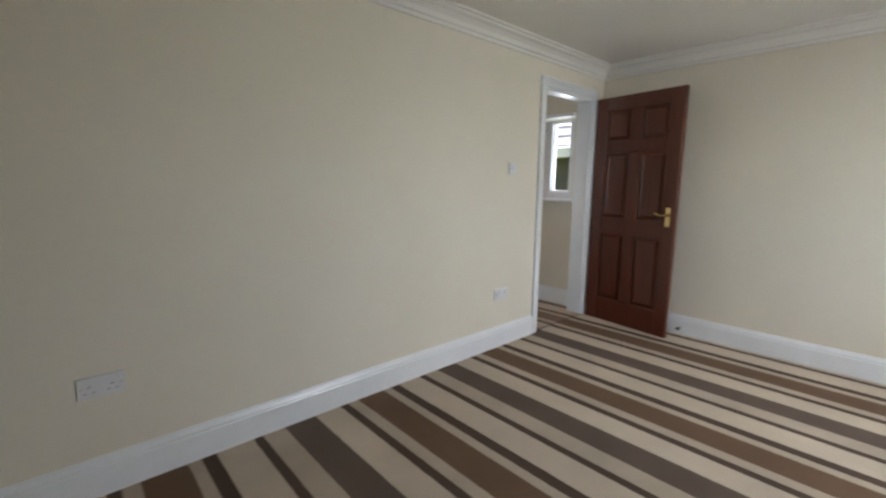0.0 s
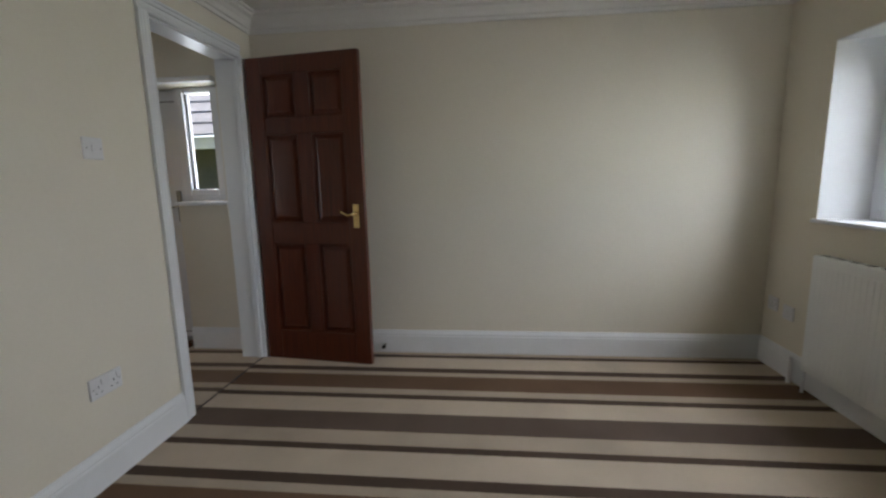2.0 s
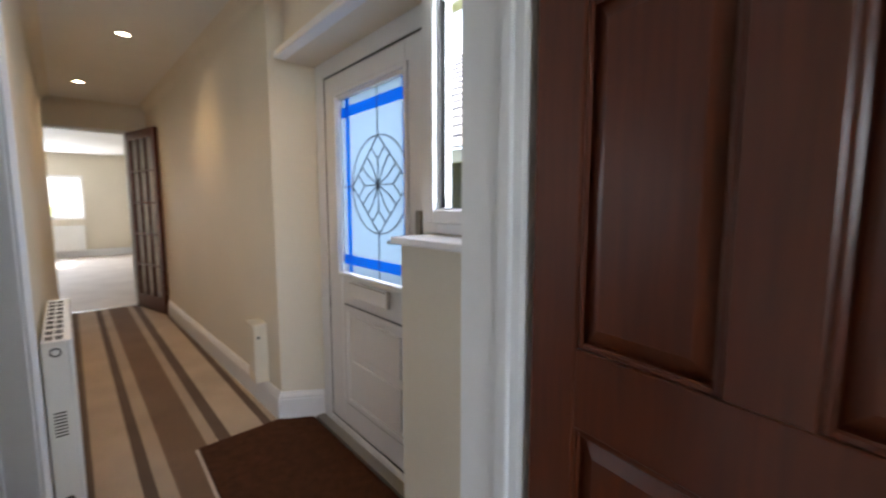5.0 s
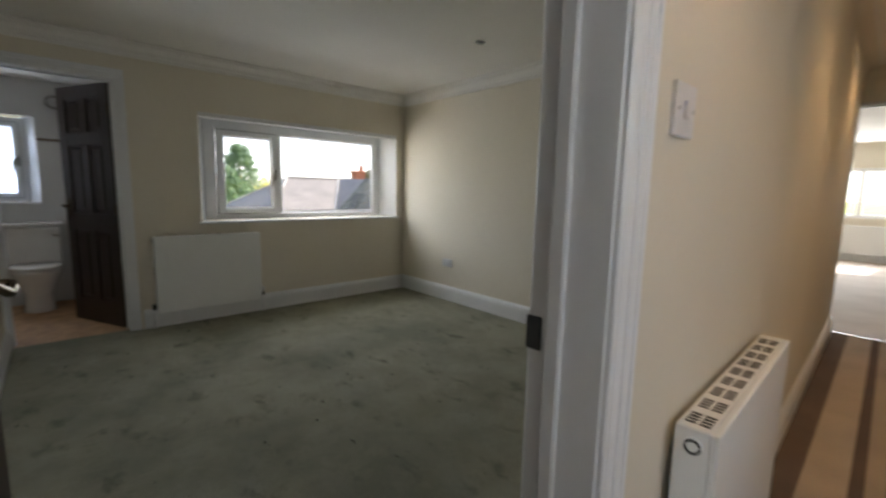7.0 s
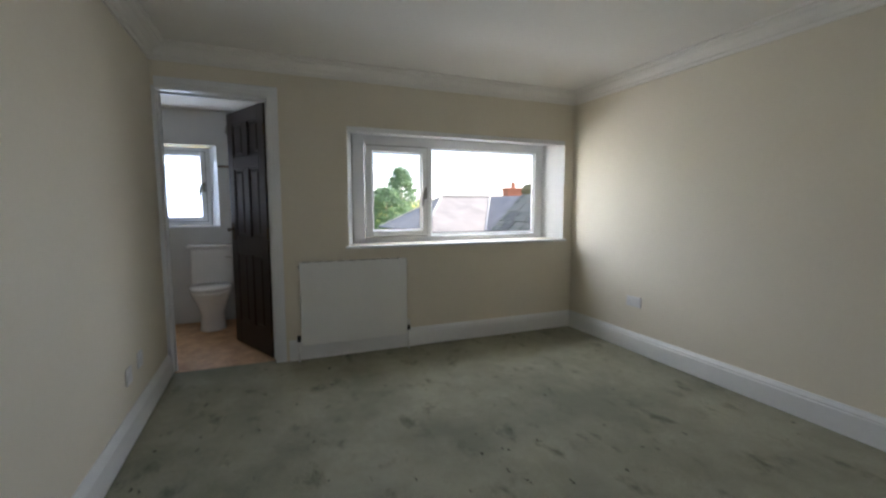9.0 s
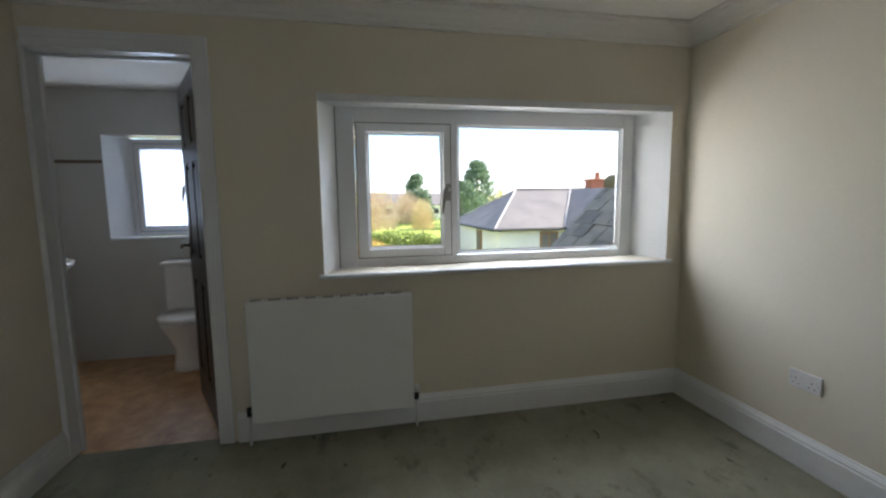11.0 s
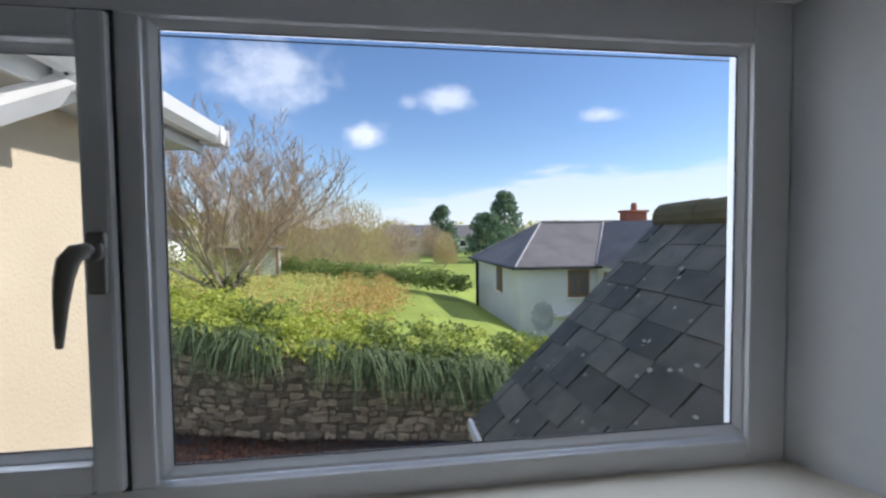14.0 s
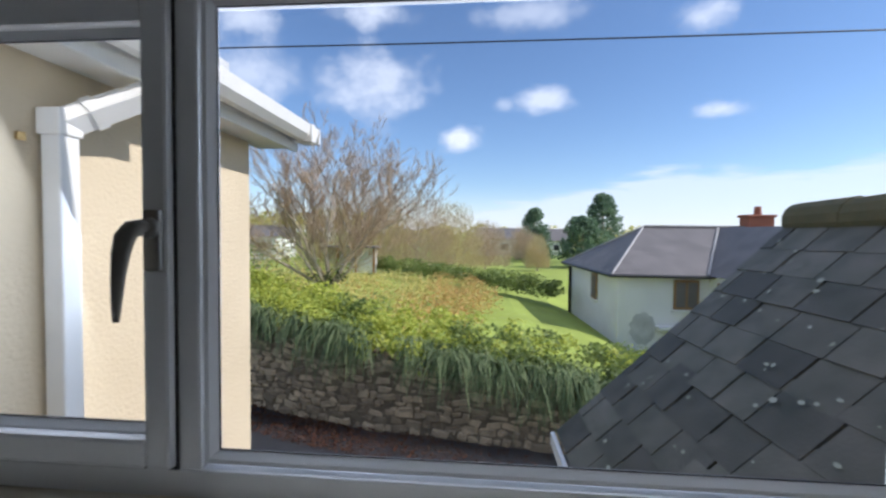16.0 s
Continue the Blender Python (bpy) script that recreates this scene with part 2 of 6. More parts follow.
M_VINYL = mat("brown_mottled_vinyl", (0.66, 0.40, 0.20), (0.36, 0.19, 0.085), rough=0.4, scale=9, bump=0.1, bscale=40)
M_TILE = mat("pale_bathroom_tile", (0.62, 0.62, 0.60), (0.56, 0.56, 0.55), rough=0.2, scale=3, bump=0.02)
M_BORDER = mat("tile_border", (0.16, 0.11, 0.07), rough=0.3)
M_CERAMIC = mat("white_sanitaryware", (0.80, 0.78, 0.75), rough=0.12, scale=3, bump=0.01)
M_GLASS = glass_mat("window_glass")
M_FROST = obscure_mat("obscure_glass", (0.70, 0.75, 0.83))
M_BLUE = obscure_mat("blue_glass", (0.02, 0.43, 0.94))
M_FROST_DOOR = obscure_mat("leaded_obscure_glass", (0.36, 0.43, 0.50))
M_LEAD = mat("lead_came", (0.10, 0.11, 0.12), rough=0.5, metal=0.6)
M_LAMP = emit_mat("lamp_face", (1.0, 0.80, 0.52), 14.0)
M_RENDER = mat("cream_roughcast", (0.64, 0.54, 0.38), (0.56, 0.465, 0.32), rough=0.9, scale=2.2, bump=0.6, bscale=70, dist=0.006)
M_WHITEWASH = mat("white_render", (0.86, 0.85, 0.83), (0.72, 0.71, 0.70), rough=0.85, scale=0.6, bump=0.3, bscale=20)
M_PVC = mat("white_gutter_plastic", (0.80, 0.79, 0.76), (0.70, 0.69, 0.66), rough=0.35, scale=6)
M_SLATE = mat("mossy_grey_slate", (0.122, 0.113, 0.094), (0.050, 0.055, 0.038), rough=0.6, scale=7, bump=0.5, bscale=60, rnd=0.45, dist=0.004)
M_SLATE_FAR = mat("weathered_slate", (0.195, 0.178, 0.17), (0.115, 0.104, 0.102), rough=0.6, scale=1.5, bump=0.3, bscale=12)
M_ROLL = mat("pale_lead_roll", (0.46, 0.45, 0.44), (0.34, 0.33, 0.32), rough=0.6, scale=3)
M_RIDGE = mat("mossy_ridge_tile", (0.15, 0.12, 0.06), (0.07, 0.075, 0.035), rough=0.9, scale=14, bump=0.7, bscale=70, dist=0.006)
M_BRICK = mat("red_brick", (0.36, 0.13, 0.075), (0.26, 0.09, 0.05), rough=0.85, scale=9, bump=0.4, bscale=40)
M_STONE = mat("brown_rubble_stone", (0.52, 0.385, 0.235), (0.31, 0.23, 0.14), rough=0.9, scale=6, bump=0.8, bscale=35, rnd=0.45, dist=0.01)
M_EARTH = mat("earth_joint", (0.26, 0.19, 0.115), (0.14, 0.105, 0.065), rough=0.95, scale=5, bump=0.8, bscale=30, dist=0.01)
M_GRASS = mat("field_grass", (0.34, 0.42, 0.07), (0.24, 0.29, 0.05), rough=0.9, scale=0.7, bump=0.8, bscale=14, dist=0.03)
# the lane's shade is put into this dark asphalt colour
M_ROAD = mat("shade_dark_asphalt", (0.034, 0.036, 0.041), (0.024, 0.025, 0.029), rough=0.5, scale=1.2, bump=0.5, bscale=90, dist=0.004)
M_LEAFLITTER = leaf_mat("fallen_leaves", (0.16, 0.05, 0.02), (0.09, 0.045, 0.02))
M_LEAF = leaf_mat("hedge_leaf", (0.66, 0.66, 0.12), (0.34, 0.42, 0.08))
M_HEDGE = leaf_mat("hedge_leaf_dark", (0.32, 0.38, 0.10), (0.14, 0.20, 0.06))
M_RUST = leaf_mat("rust_bracken", (0.66, 0.38, 0.14), (0.58, 0.48, 0.16))
M_TAN = leaf_mat("tan_twig", (0.66, 0.53, 0.30), (0.50, 0.41, 0.21))
M_BLADE = leaf_mat("hanging_grass_blade", (0.36, 0.42, 0.20), (0.09, 0.155, 0.06))
M_DRY = leaf_mat("dry_bracken", (0.74, 0.62, 0.24), (0.52, 0.50, 0.14))
M_TWIG = leaf_mat("bare_twig", (0.64, 0.50, 0.35), (0.46, 0.35, 0.24))
M_BARK = mat("grey_bark", (0.56, 0.47, 0.36), (0.34, 0.28, 0.20), rough=0.9, scale=9, bump=0.6, bscale=50, dist=0.01)
M_IVY = leaf_mat("ivy_leaf", (0.05, 0.09, 0.03), (0.12, 0.14, 0.05))
M_CONIFER = leaf_mat("conifer_needles", (0.12, 0.20, 0.12), (0.20, 0.28, 0.17))
M_WOODWIN = mat("tan_window_timber", (0.30, 0.17, 0.07), rough=0.5)
M_CABLE = mat("black_cable", (0.02, 0.02, 0.025), rough=0.5)


# ---- builders ----
def mesh_from(name, bm, material_=None, smooth=False):
    me = bpy.data.meshes.new(name)
    bmesh.ops.recalc_face_normals(bm, faces=bm.faces)
    bm.to_mesh(me)
    bm.free()
    if smooth:
        for p in me.polygons:
            p.use_smooth = True
    if material_:
        me.materials.append(material_)
    return me


def part(name, bm, material_, parent=None, label="", smooth=False, shadow=True):
    ob = new(name, mesh_from(name, bm, material_, smooth))
    if parent:
        ob.parent = parent
    if label:
        ob["label"] = label
    ob.visible_shadow = shadow
    return ob


def thing(name, label, category, m=None, group="", kind=""):
    ob = new(name)
    if m:
        ob.matrix_world = m
    return tagged(ob, label, category, group, kind)


def block(bm, lo, hi, bevel=0.0, seg=2):
    """A box from corner to corner, its edges rounded."""
    c = [(a + b) / 2 for a, b in zip(lo, hi)]
    s = [abs(b - a) for a, b in zip(lo, hi)]
    r = bmesh.ops.create_cube(bm, size=1, matrix=Matrix.Translation(c) @ Matrix.Diagonal((*s, 1)))
    if bevel:
        edges = list({e for v in r["verts"] for e in v.link_edges})
        bmesh.ops.bevel(bm, geom=edges, offset=min(bevel, min(s) * 0.45), segments=seg, affect='EDGES', profile=0.6)
    return bm


def box(lo, hi, bevel=0.0, seg=2):
    return block(bmesh.new(), lo, hi, bevel, seg)


def rod(bm, a, b, r0, r1=None, n=8, caps=True):
    a, b = Vector(a), Vector(b)
    q = (b - a).to_track_quat('Z', 'Y').to_matrix().to_4x4()
    bmesh.ops.create_cone(bm, cap_ends=caps, segments=n, radius1=r0, radius2=r0 if r1 is None else r1, depth=(b - a).length,
                          matrix=Matrix.Translation((a + b) / 2) @ q)
    return bm


def tube(points, radius, n=8, closed=False):
    """A round bar along a line of points."""
    bm = bmesh.new()
    pts = [Vector(p) for p in points]
    rings = []
    for i, p in enumerate(pts):
        if closed:
            d = pts[(i + 1) % len(pts)] - pts[i - 1]
        else:
            d = pts[min(i + 1, len(pts) - 1)] - pts[max(i - 1, 0)]
        q = d.to_track_quat('Z', 'Y')
        rings.append([bm.verts.new(p + q @ Vector((radius * math.cos(2 * math.pi * k / n), radius * math.sin(2 * math.pi * k / n), 0))) for k in range(n)])
    last = len(rings) if closed else len(rings) - 1
    for i in range(last):
        a, b = rings[i], rings[(i + 1) % len(rings)]
        for k in range(n):
            bm.faces.new((a[k], a[(k + 1) % n], b[(k + 1) % n], b[k]))
    if not closed:
        bm.faces.new(rings[0][::-1])
        bm.faces.new(rings[-1])
    return bm


def prism(poly, z0, z1):
    """A plan outline raised from z0 to z1."""
    bm = bmesh.new()
    lo = [bm.verts.new((x, y, z0)) for x, y in poly]
    hi = [bm.verts.new((x, y, z1)) for x, y in poly]
    bm.faces.new(lo[::-1])
    bm.faces.new(hi)
    for i in range(len(poly)):
        j = (i + 1) % len(poly)
        bm.faces.new((lo[i], lo[j], hi[j], hi[i]))
    return bm


def solid_wall(axis, d0, d1, u0, u1, z0, z1, holes=()):
    """A wall with thickness d0..d1, running u0..u1, with openings (u0, u1, z0, z1) cut right through."""
    us = sorted({u0, u1, *(h[0] for h in holes), *(h[1] for h in holes)})
    zs = sorted({z0, z1, *(h[2] for h in holes), *(h[3] for h in holes)})
    full = lambda i, j: 0 <= i < len(us) - 1 and 0 <= j < len(zs) - 1 and not any(
        h[0] <= us[i] and us[i + 1] <= h[1] and h[2] <= zs[j] and zs[j + 1] <= h[3] for h in holes)
    bm = bmesh.new()
    pts = {}
    def v(i, j, d):
        if (i, j, d) not in pts:
            p = (d, us[i], zs[j]) if axis == 'x' else (us[i], d, zs[j])
            pts[i, j, d] = bm.verts.new(p)
        return pts[i, j, d]
    for i in range(len(us) - 1):
        for j in range(len(zs) - 1):
            if not full(i, j):
                continue
            for d in (d0, d1):
                bm.faces.new((v(i, j, d), v(i + 1, j, d), v(i + 1, j + 1, d), v(i, j + 1, d)))
            for (di, dj), (p, q) in (((-1, 0), ((i, j), (i, j + 1))), ((1, 0), ((i + 1, j), (i + 1, j + 1))), ((0, -1), ((i, j), (i + 1, j))), ((0, 1), ((i, j + 1), (i + 1, j + 1)))):
                if not full(i + di, j + dj):
                    bm.faces.new((v(*p, d0), v(*q, d0), v(*q, d1), v(*p, d1)))
    return bm


def shear(bm, k, y0):
    """Old walls that stand a little out of square."""
    for v in bm.verts:
        v.co.x += k * (v.co.y - y0)
    return bm


def run(name, a, b, profile, material_, label, side=1, kind="structure"):
    """A moulding from a to b (plan points); profile: (out from wall, height). side: +1 out to the left of a -> b."""
    a, b = Vector((*a, 0)), Vector((*b, 0))
    d = (b - a).normalized()
    out = Vector((-d.y, d.x, 0)) * side
    bm = bmesh.new()
    ra = [bm.verts.new(a + out * o + Vector((0, 0, z))) for o, z in profile]
    rb = [bm.verts.new(b + out * o + Vector((0, 0, z))) for o, z in profile]
    n = len(profile)
    for i in range(n):
        j = (i + 1) % n
        bm.faces.new((ra[i], ra[j], rb[j], rb[i]))
    bm.faces.new(ra)
    bm.faces.new(rb[::-1])
    return tagged(part(name, bm, material_), label, "trim", kind=kind)


SKIRT = [(0, 0), (0.020, 0), (0.020, 0.118), (0.016, 0.126), (0.018, 0.133), (0.012, 0.146), (0.008, 0.152), (0.006, 0.160), (0, 0.160)]
H = 2.275      # ceiling
COVE = [(0, H - 0.105), (0.014, H - 0.105), (0.018, H - 0.085), (0.030, H - 0.080), (0.040, H - 0.055), (0.062, H - 0.035), (0.088, H - 0.026), (0.092, H - 0.014), (0.112, H - 0.012), (0.112, H), (0, H)]


def skirt(a, b, side=1):
    run("baseboard", a, b, SKIRT, M_GLOSS, "white gloss painted moulded skirting board", side)


def cove(a, b, side=1):
    run("cornice", a, b, COVE, M_CEIL, "white stepped plaster cornice under the ceiling", side)


def plain_cove(a, b, side=1):
    """A small concave cove without steps, painted like the wall."""
    arc = [(0.075 - 0.075 * math.cos(k * math.pi / 12), H - 0.075 + 0.075 * math.sin(k * math.pi / 12)) for k in range(7)]
    run("cornice", a, b, arc + [(0, H)], M_WALL, "plain concave plaster cove under the hall ceiling", side)


def casing(axis, d, out, u0, u1, top, width=0.07, far=True, near=True):
    """Moulded architrave round a doorway on the face d of a wall; out: the way it stands proud."""
    prof = [(0, 0.008), (0.15, 0.016), (0.5, 0.013), (0.8, 0.019), (1.0, 0.021)]
    root = thing("architrave", "white gloss painted moulded door architrave", "trim", kind="structure")
    def bar(a0, a1, z0, z1, upright, flip):
        bm = bmesh.new()
        for (p, q) in zip(prof, prof[1:]):
            s0, s1 = p[0], q[0]
            if flip:
                s0, s1 = 1 - s0, 1 - s1
            t = max(p[1], q[1])
            if upright:
                ua, ub = a0 + (a1 - a0) * min(s0, s1), a0 + (a1 - a0) * max(s0, s1)
                za, zb = z0, z1
            else:
                ua, ub = a0, a1
                za, zb = z0 + (z1 - z0) * min(s0, s1), z0 + (z1 - z0) * max(s0, s1)
            lo, hi = (d, ua, za), (d + out * t, ub, zb)
            if axis == 'y':
                lo, hi = (ua, d, za), (ub, d + out * t, zb)
            block(bm, [min(x) for x in zip(lo, hi)], [max(x) for x in zip(lo, hi)], 0.003, 1)
        return bm
    if near:
        part("jamb_trim", bar(u0 - width, u0, 0, top, True, True), M_GLOSS, root)
    if far:
        part("jamb_trim", bar(u1, u1 + width, 0, top, True, False), M_GLOSS, root)
    part("head_trim", bar(u0 - (width if near else 0), u1 + (width if far else 0), top, top + width, False, False), M_GLOSS, root)
    return root


def lining(axis, d0, d1, u0, u1, top, stop_at, t=0.024):
    """Door lining boards and stops inside an opening."""
    root = thing("door_lining", "white gloss painted door lining with stops", "trim", kind="structure")
    def b(lo, hi):
        if axis == 'y':
            lo, hi = (lo[1], lo[0], lo[2]), (hi[1], hi[0], hi[2])
        return box([min(x) for x in zip(lo, hi)], [max(x) for x in zip(lo, hi)], 0.003, 1)
    part("jamb", b((d0, u0 - t, 0), (d1, u0, top)), M_GLOSS, root)
    part("jamb", b((d0, u1, 0), (d1, u1 + t, top)), M_GLOSS, root)
    part("head", b((d0, u0 - t, top), (d1, u1 + t, top + t)), M_GLOSS, root)
    s0, s1 = stop_at
    part("stop", b((s0, u0, 0), (s1, u0 + 0.012, top)), M_GLOSS, root)
    part("stop", b((s0, u1 - 0.012, 0), (s1, u1, top)), M_GLOSS, root)
    part("stop", b((s0, u0 + 0.012, top - 0.012), (s1, u1 - 0.012, top)), M_GLOSS, root)
    return root


def lever_handle(root, x, z, face, way, metal_):
    """A lever on a back plate; face: the y of the leaf's face, way: +1 or -1 out of it, pointing to the hinge (-x)."""
    plate = part("door_handle", box((x - 0.021, min(face, face + way * 0.006), z - 0.075), (x + 0.021, max(face, face + way * 0.006), z + 0.075), 0.004), metal_, root, "bright metal lever handle on a back plate")
    y1 = face + way * 0.006
    part("neck", rod(bmesh.new(), (x, y1, z + 0.02), (x, y1 + way * 0.04, z + 0.02), 0.009, n=12), metal_, plate, smooth=True)
    pts = [(x + 0.004 - 0.095 * i / 8, y1 + way * (0.042 + 0.006 * math.sin(i * 0.5)), z + 0.02 - 0.012 * math.sin(i * 0.55)) for i in range(9)]
    part("lever", tube(pts, 0.0085, 10), metal_, plate, smooth=True)


def panel_door(name, label, w, h, m, wood, metal_, sides=(1, -1)):
    """Six-panel door: hinge edge at the local origin, the leaf along +x, its thickness along y."""
    root = thing(name, label, "door", m, kind="structure")
    t, st, mu = 0.040, 0.105, 0.095
    rails = [(0, 0.20), (0.80, 0.94), (1.50, 1.60), (h - 0.105, h)]
    part("stile", box((0, 0, 0), (st, t, h), 0.002, 1), wood, root)
    part("stile", box((w - st, 0, 0), (w, t, h), 0.002, 1), wood, root)
    for z0, z1 in rails:
        part("rail", box((st, 0.0006, z0), (w - st, t - 0.0006, z1), 0.002, 1), wood, root)
    c = w / 2
    for (_, z0), (z1, _) in zip(rails, rails[1:]):
        part("muntin", box((c - mu / 2, 0.0008, z0), (c + mu / 2, t - 0.0008, z1), 0.002, 1), wood, root)
        for x0, x1 in ((st, c - mu / 2), (c + mu / 2, w - st)):
            bm = box((x0, t / 2 - 0.004, z0), (x1, t / 2 + 0.004, z1))
            for y0, y1 in ((t / 2 + 0.004, t - 0.004), (t / 2 - 0.004, 0.004)):
                b, s = 0.014, 0.040
                ring = [[bm.verts.new((px, y, pz)) for px, pz in ((x0 + k, z0 + k), (x1 - k, z0 + k), (x1 - k, z1 - k), (x0 + k, z1 - k))] for k, y in ((b, y0), (s, y1))]
                for i in range(4):
                    j = (i + 1) % 4
                    bm.faces.new((ring[0][i], ring[0][j], ring[1][j], ring[1][i]))
                bm.faces.new(ring[1])
            panel = part("panel", bm, wood, root)
            for y in (0.004, t - 0.010):
                bead = bmesh.new()
                for lo, hi in (((x0, y, z0), (x0 + 0.012, y + 0.006, z1)), ((x1 - 0.012, y, z0), (x1, y + 0.006, z1)), ((x0 + 0.012, y, z0), (x1 - 0.012, y + 0.006, z0 + 0.012)), ((x0 + 0.012, y, z1 - 0.012), (x1 - 0.012, y + 0.006, z1))):
                    block(bead, lo, hi, 0.003, 1)
                part("bead", bead, wood, panel)
    for s in sides:
        lever_handle(root, w - 0.055, 0.98, t if s > 0 else 0.0, s, metal_)
    for z in (0.2, h / 2, h - 0.2):
        part("hinge", rod(bmesh.new(), (-0.004, t / 2 + 0.022, z - 0.04), (-0.004, t / 2 + 0.022, z + 0.04), 0.006, n=8), metal_, root)
    return root


def frame_bars(bm, u0, u1, z0, z1, wl, wr, wb, wt, d0, d1, bevel=0.005):
    """Four bars of a window frame; local: u along x, depth along y."""
    block(bm, (u0, d0, z0), (u0 + wl, d1, z1), bevel)
    block(bm, (u1 - wr, d0, z0), (u1, d1, z1), bevel)
    block(bm, (u0 + wl, d0, z0), (u1 - wr, d1, z0 + wb), bevel)
    block(bm, (u0 + wl, d0, z1 - wt), (u1 - wr, d1, z1), bevel)
    return bm


def pane(root, u0, u1, z0, z1, y, glass=None):
    """Glass with its black gasket and bevelled bead; the room is on the -y side."""
    p = part("pane", box((u0 - 0.01, y, z0 - 0.01), (u1 + 0.01, y + 0.006, z1 + 0.01)), glass or M_GLASS, root, "clear glass pane", shadow=False)
    part("gasket", frame_bars(bmesh.new(), u0 - 0.004, u1 + 0.004, z0 - 0.004, z1 + 0.004, 0.006, 0.006, 0.006, 0.006, y - 0.003, y - 0.0005, 0), M_GASKET, p, "thin black glazing seal")
    bm = bmesh.new()
    outer = [(u0 - 0.018, z0 - 0.018), (u1 + 0.018, z0 - 0.018), (u1 + 0.018, z1 + 0.018), (u0 - 0.018, z1 + 0.018)]
    inner = [(u0, z0), (u1, z0), (u1, z1), (u0, z1)]
    vo = [bm.verts.new((a, y - 0.016, b)) for a, b in outer]
    vm = [bm.verts.new((a * 0.65 + c * 0.35, y - 0.014, b * 0.65 + d * 0.35)) for (a, b), (c, d) in zip(outer, inner)]
    vi = [bm.verts.new((a, y - 0.003, b)) for a, b in inner]
    vb = [bm.verts.new((a, y + 0.008, b)) for a, b in outer]
    for r0, r1 in ((vo, vm), (vm, vi), (vb, vo)):
        for i in range(4):
            j = (i + 1) % 4
            bm.faces.new((r0[i], r0[j], r1[j], r1[i]))
    part("glazing_bead", bm, M_UPVC, p)


def taper_tube(points, radii, flat=1.0, n=12):
    """A bar along a line of points whose thickness changes; flat squeezes it along y."""
    bm = bmesh.new()
    pts = [Vector(p) for p in points]
    rings = []
    for i, p in enumerate(pts):
        d = (pts[min(i + 1, len(pts) - 1)] - pts[max(i - 1, 0)]).normalized()
        u = d.cross(Vector((0, 1, 0)))
        u = u.normalized() if u.length > 0.05 else Vector((1, 0, 0))
        w = d.cross(u).normalized()
        rings.append([bm.verts.new(p + u * radii[i] * math.cos(2 * math.pi * k / n) + w * radii[i] * flat * math.sin(2 * math.pi * k / n)) for k in range(n)])
    for a, b in zip(rings, rings[1:]):
        for k in range(n):
            bm.faces.new((a[k], a[(k + 1) % n], b[(k + 1) % n], b[k]))
    bm.faces.new(rings[0][::-1])
    bm.faces.new(rings[-1])
    return bm


def window_lever(root, x, z, y, flip=1):
    """A cranked window handle: a rosette, a curved neck and a broad blade that hangs down."""
    base = part("handle", box((x - 0.015, y - 0.012, z - 0.050), (x + 0.015, y, z + 0.050), 0.006), M_STEEL, root, "cranked metal casement handle")
    part("rosette", rod(bmesh.new(), (x, y - 0.012, z + 0.02), (x, y - 0.022, z + 0.02), 0.017, 0.015, n=16), M_STEEL, base, smooth=True)
    pts = [(x, y - 0.016, z + 0.020), (x, y - 0.028, z + 0.021), (x - flip * 0.012, y - 0.036, z + 0.018), (x - flip * 0.022, y - 0.038, z + 0.004), (x - flip * 0.029, y - 0.038, z - 0.022), (x - flip * 0.034, y - 0.038, z - 0.060), (x - flip * 0.038, y - 0.037, z - 0.100), (x - flip * 0.041, y - 0.035, z - 0.128)]
    part("lever", taper_tube(pts, (0.012, 0.013, 0.015, 0.0165, 0.0145, 0.0115, 0.0085, 0.0055), 0.62), M_STEEL, base, smooth=True)


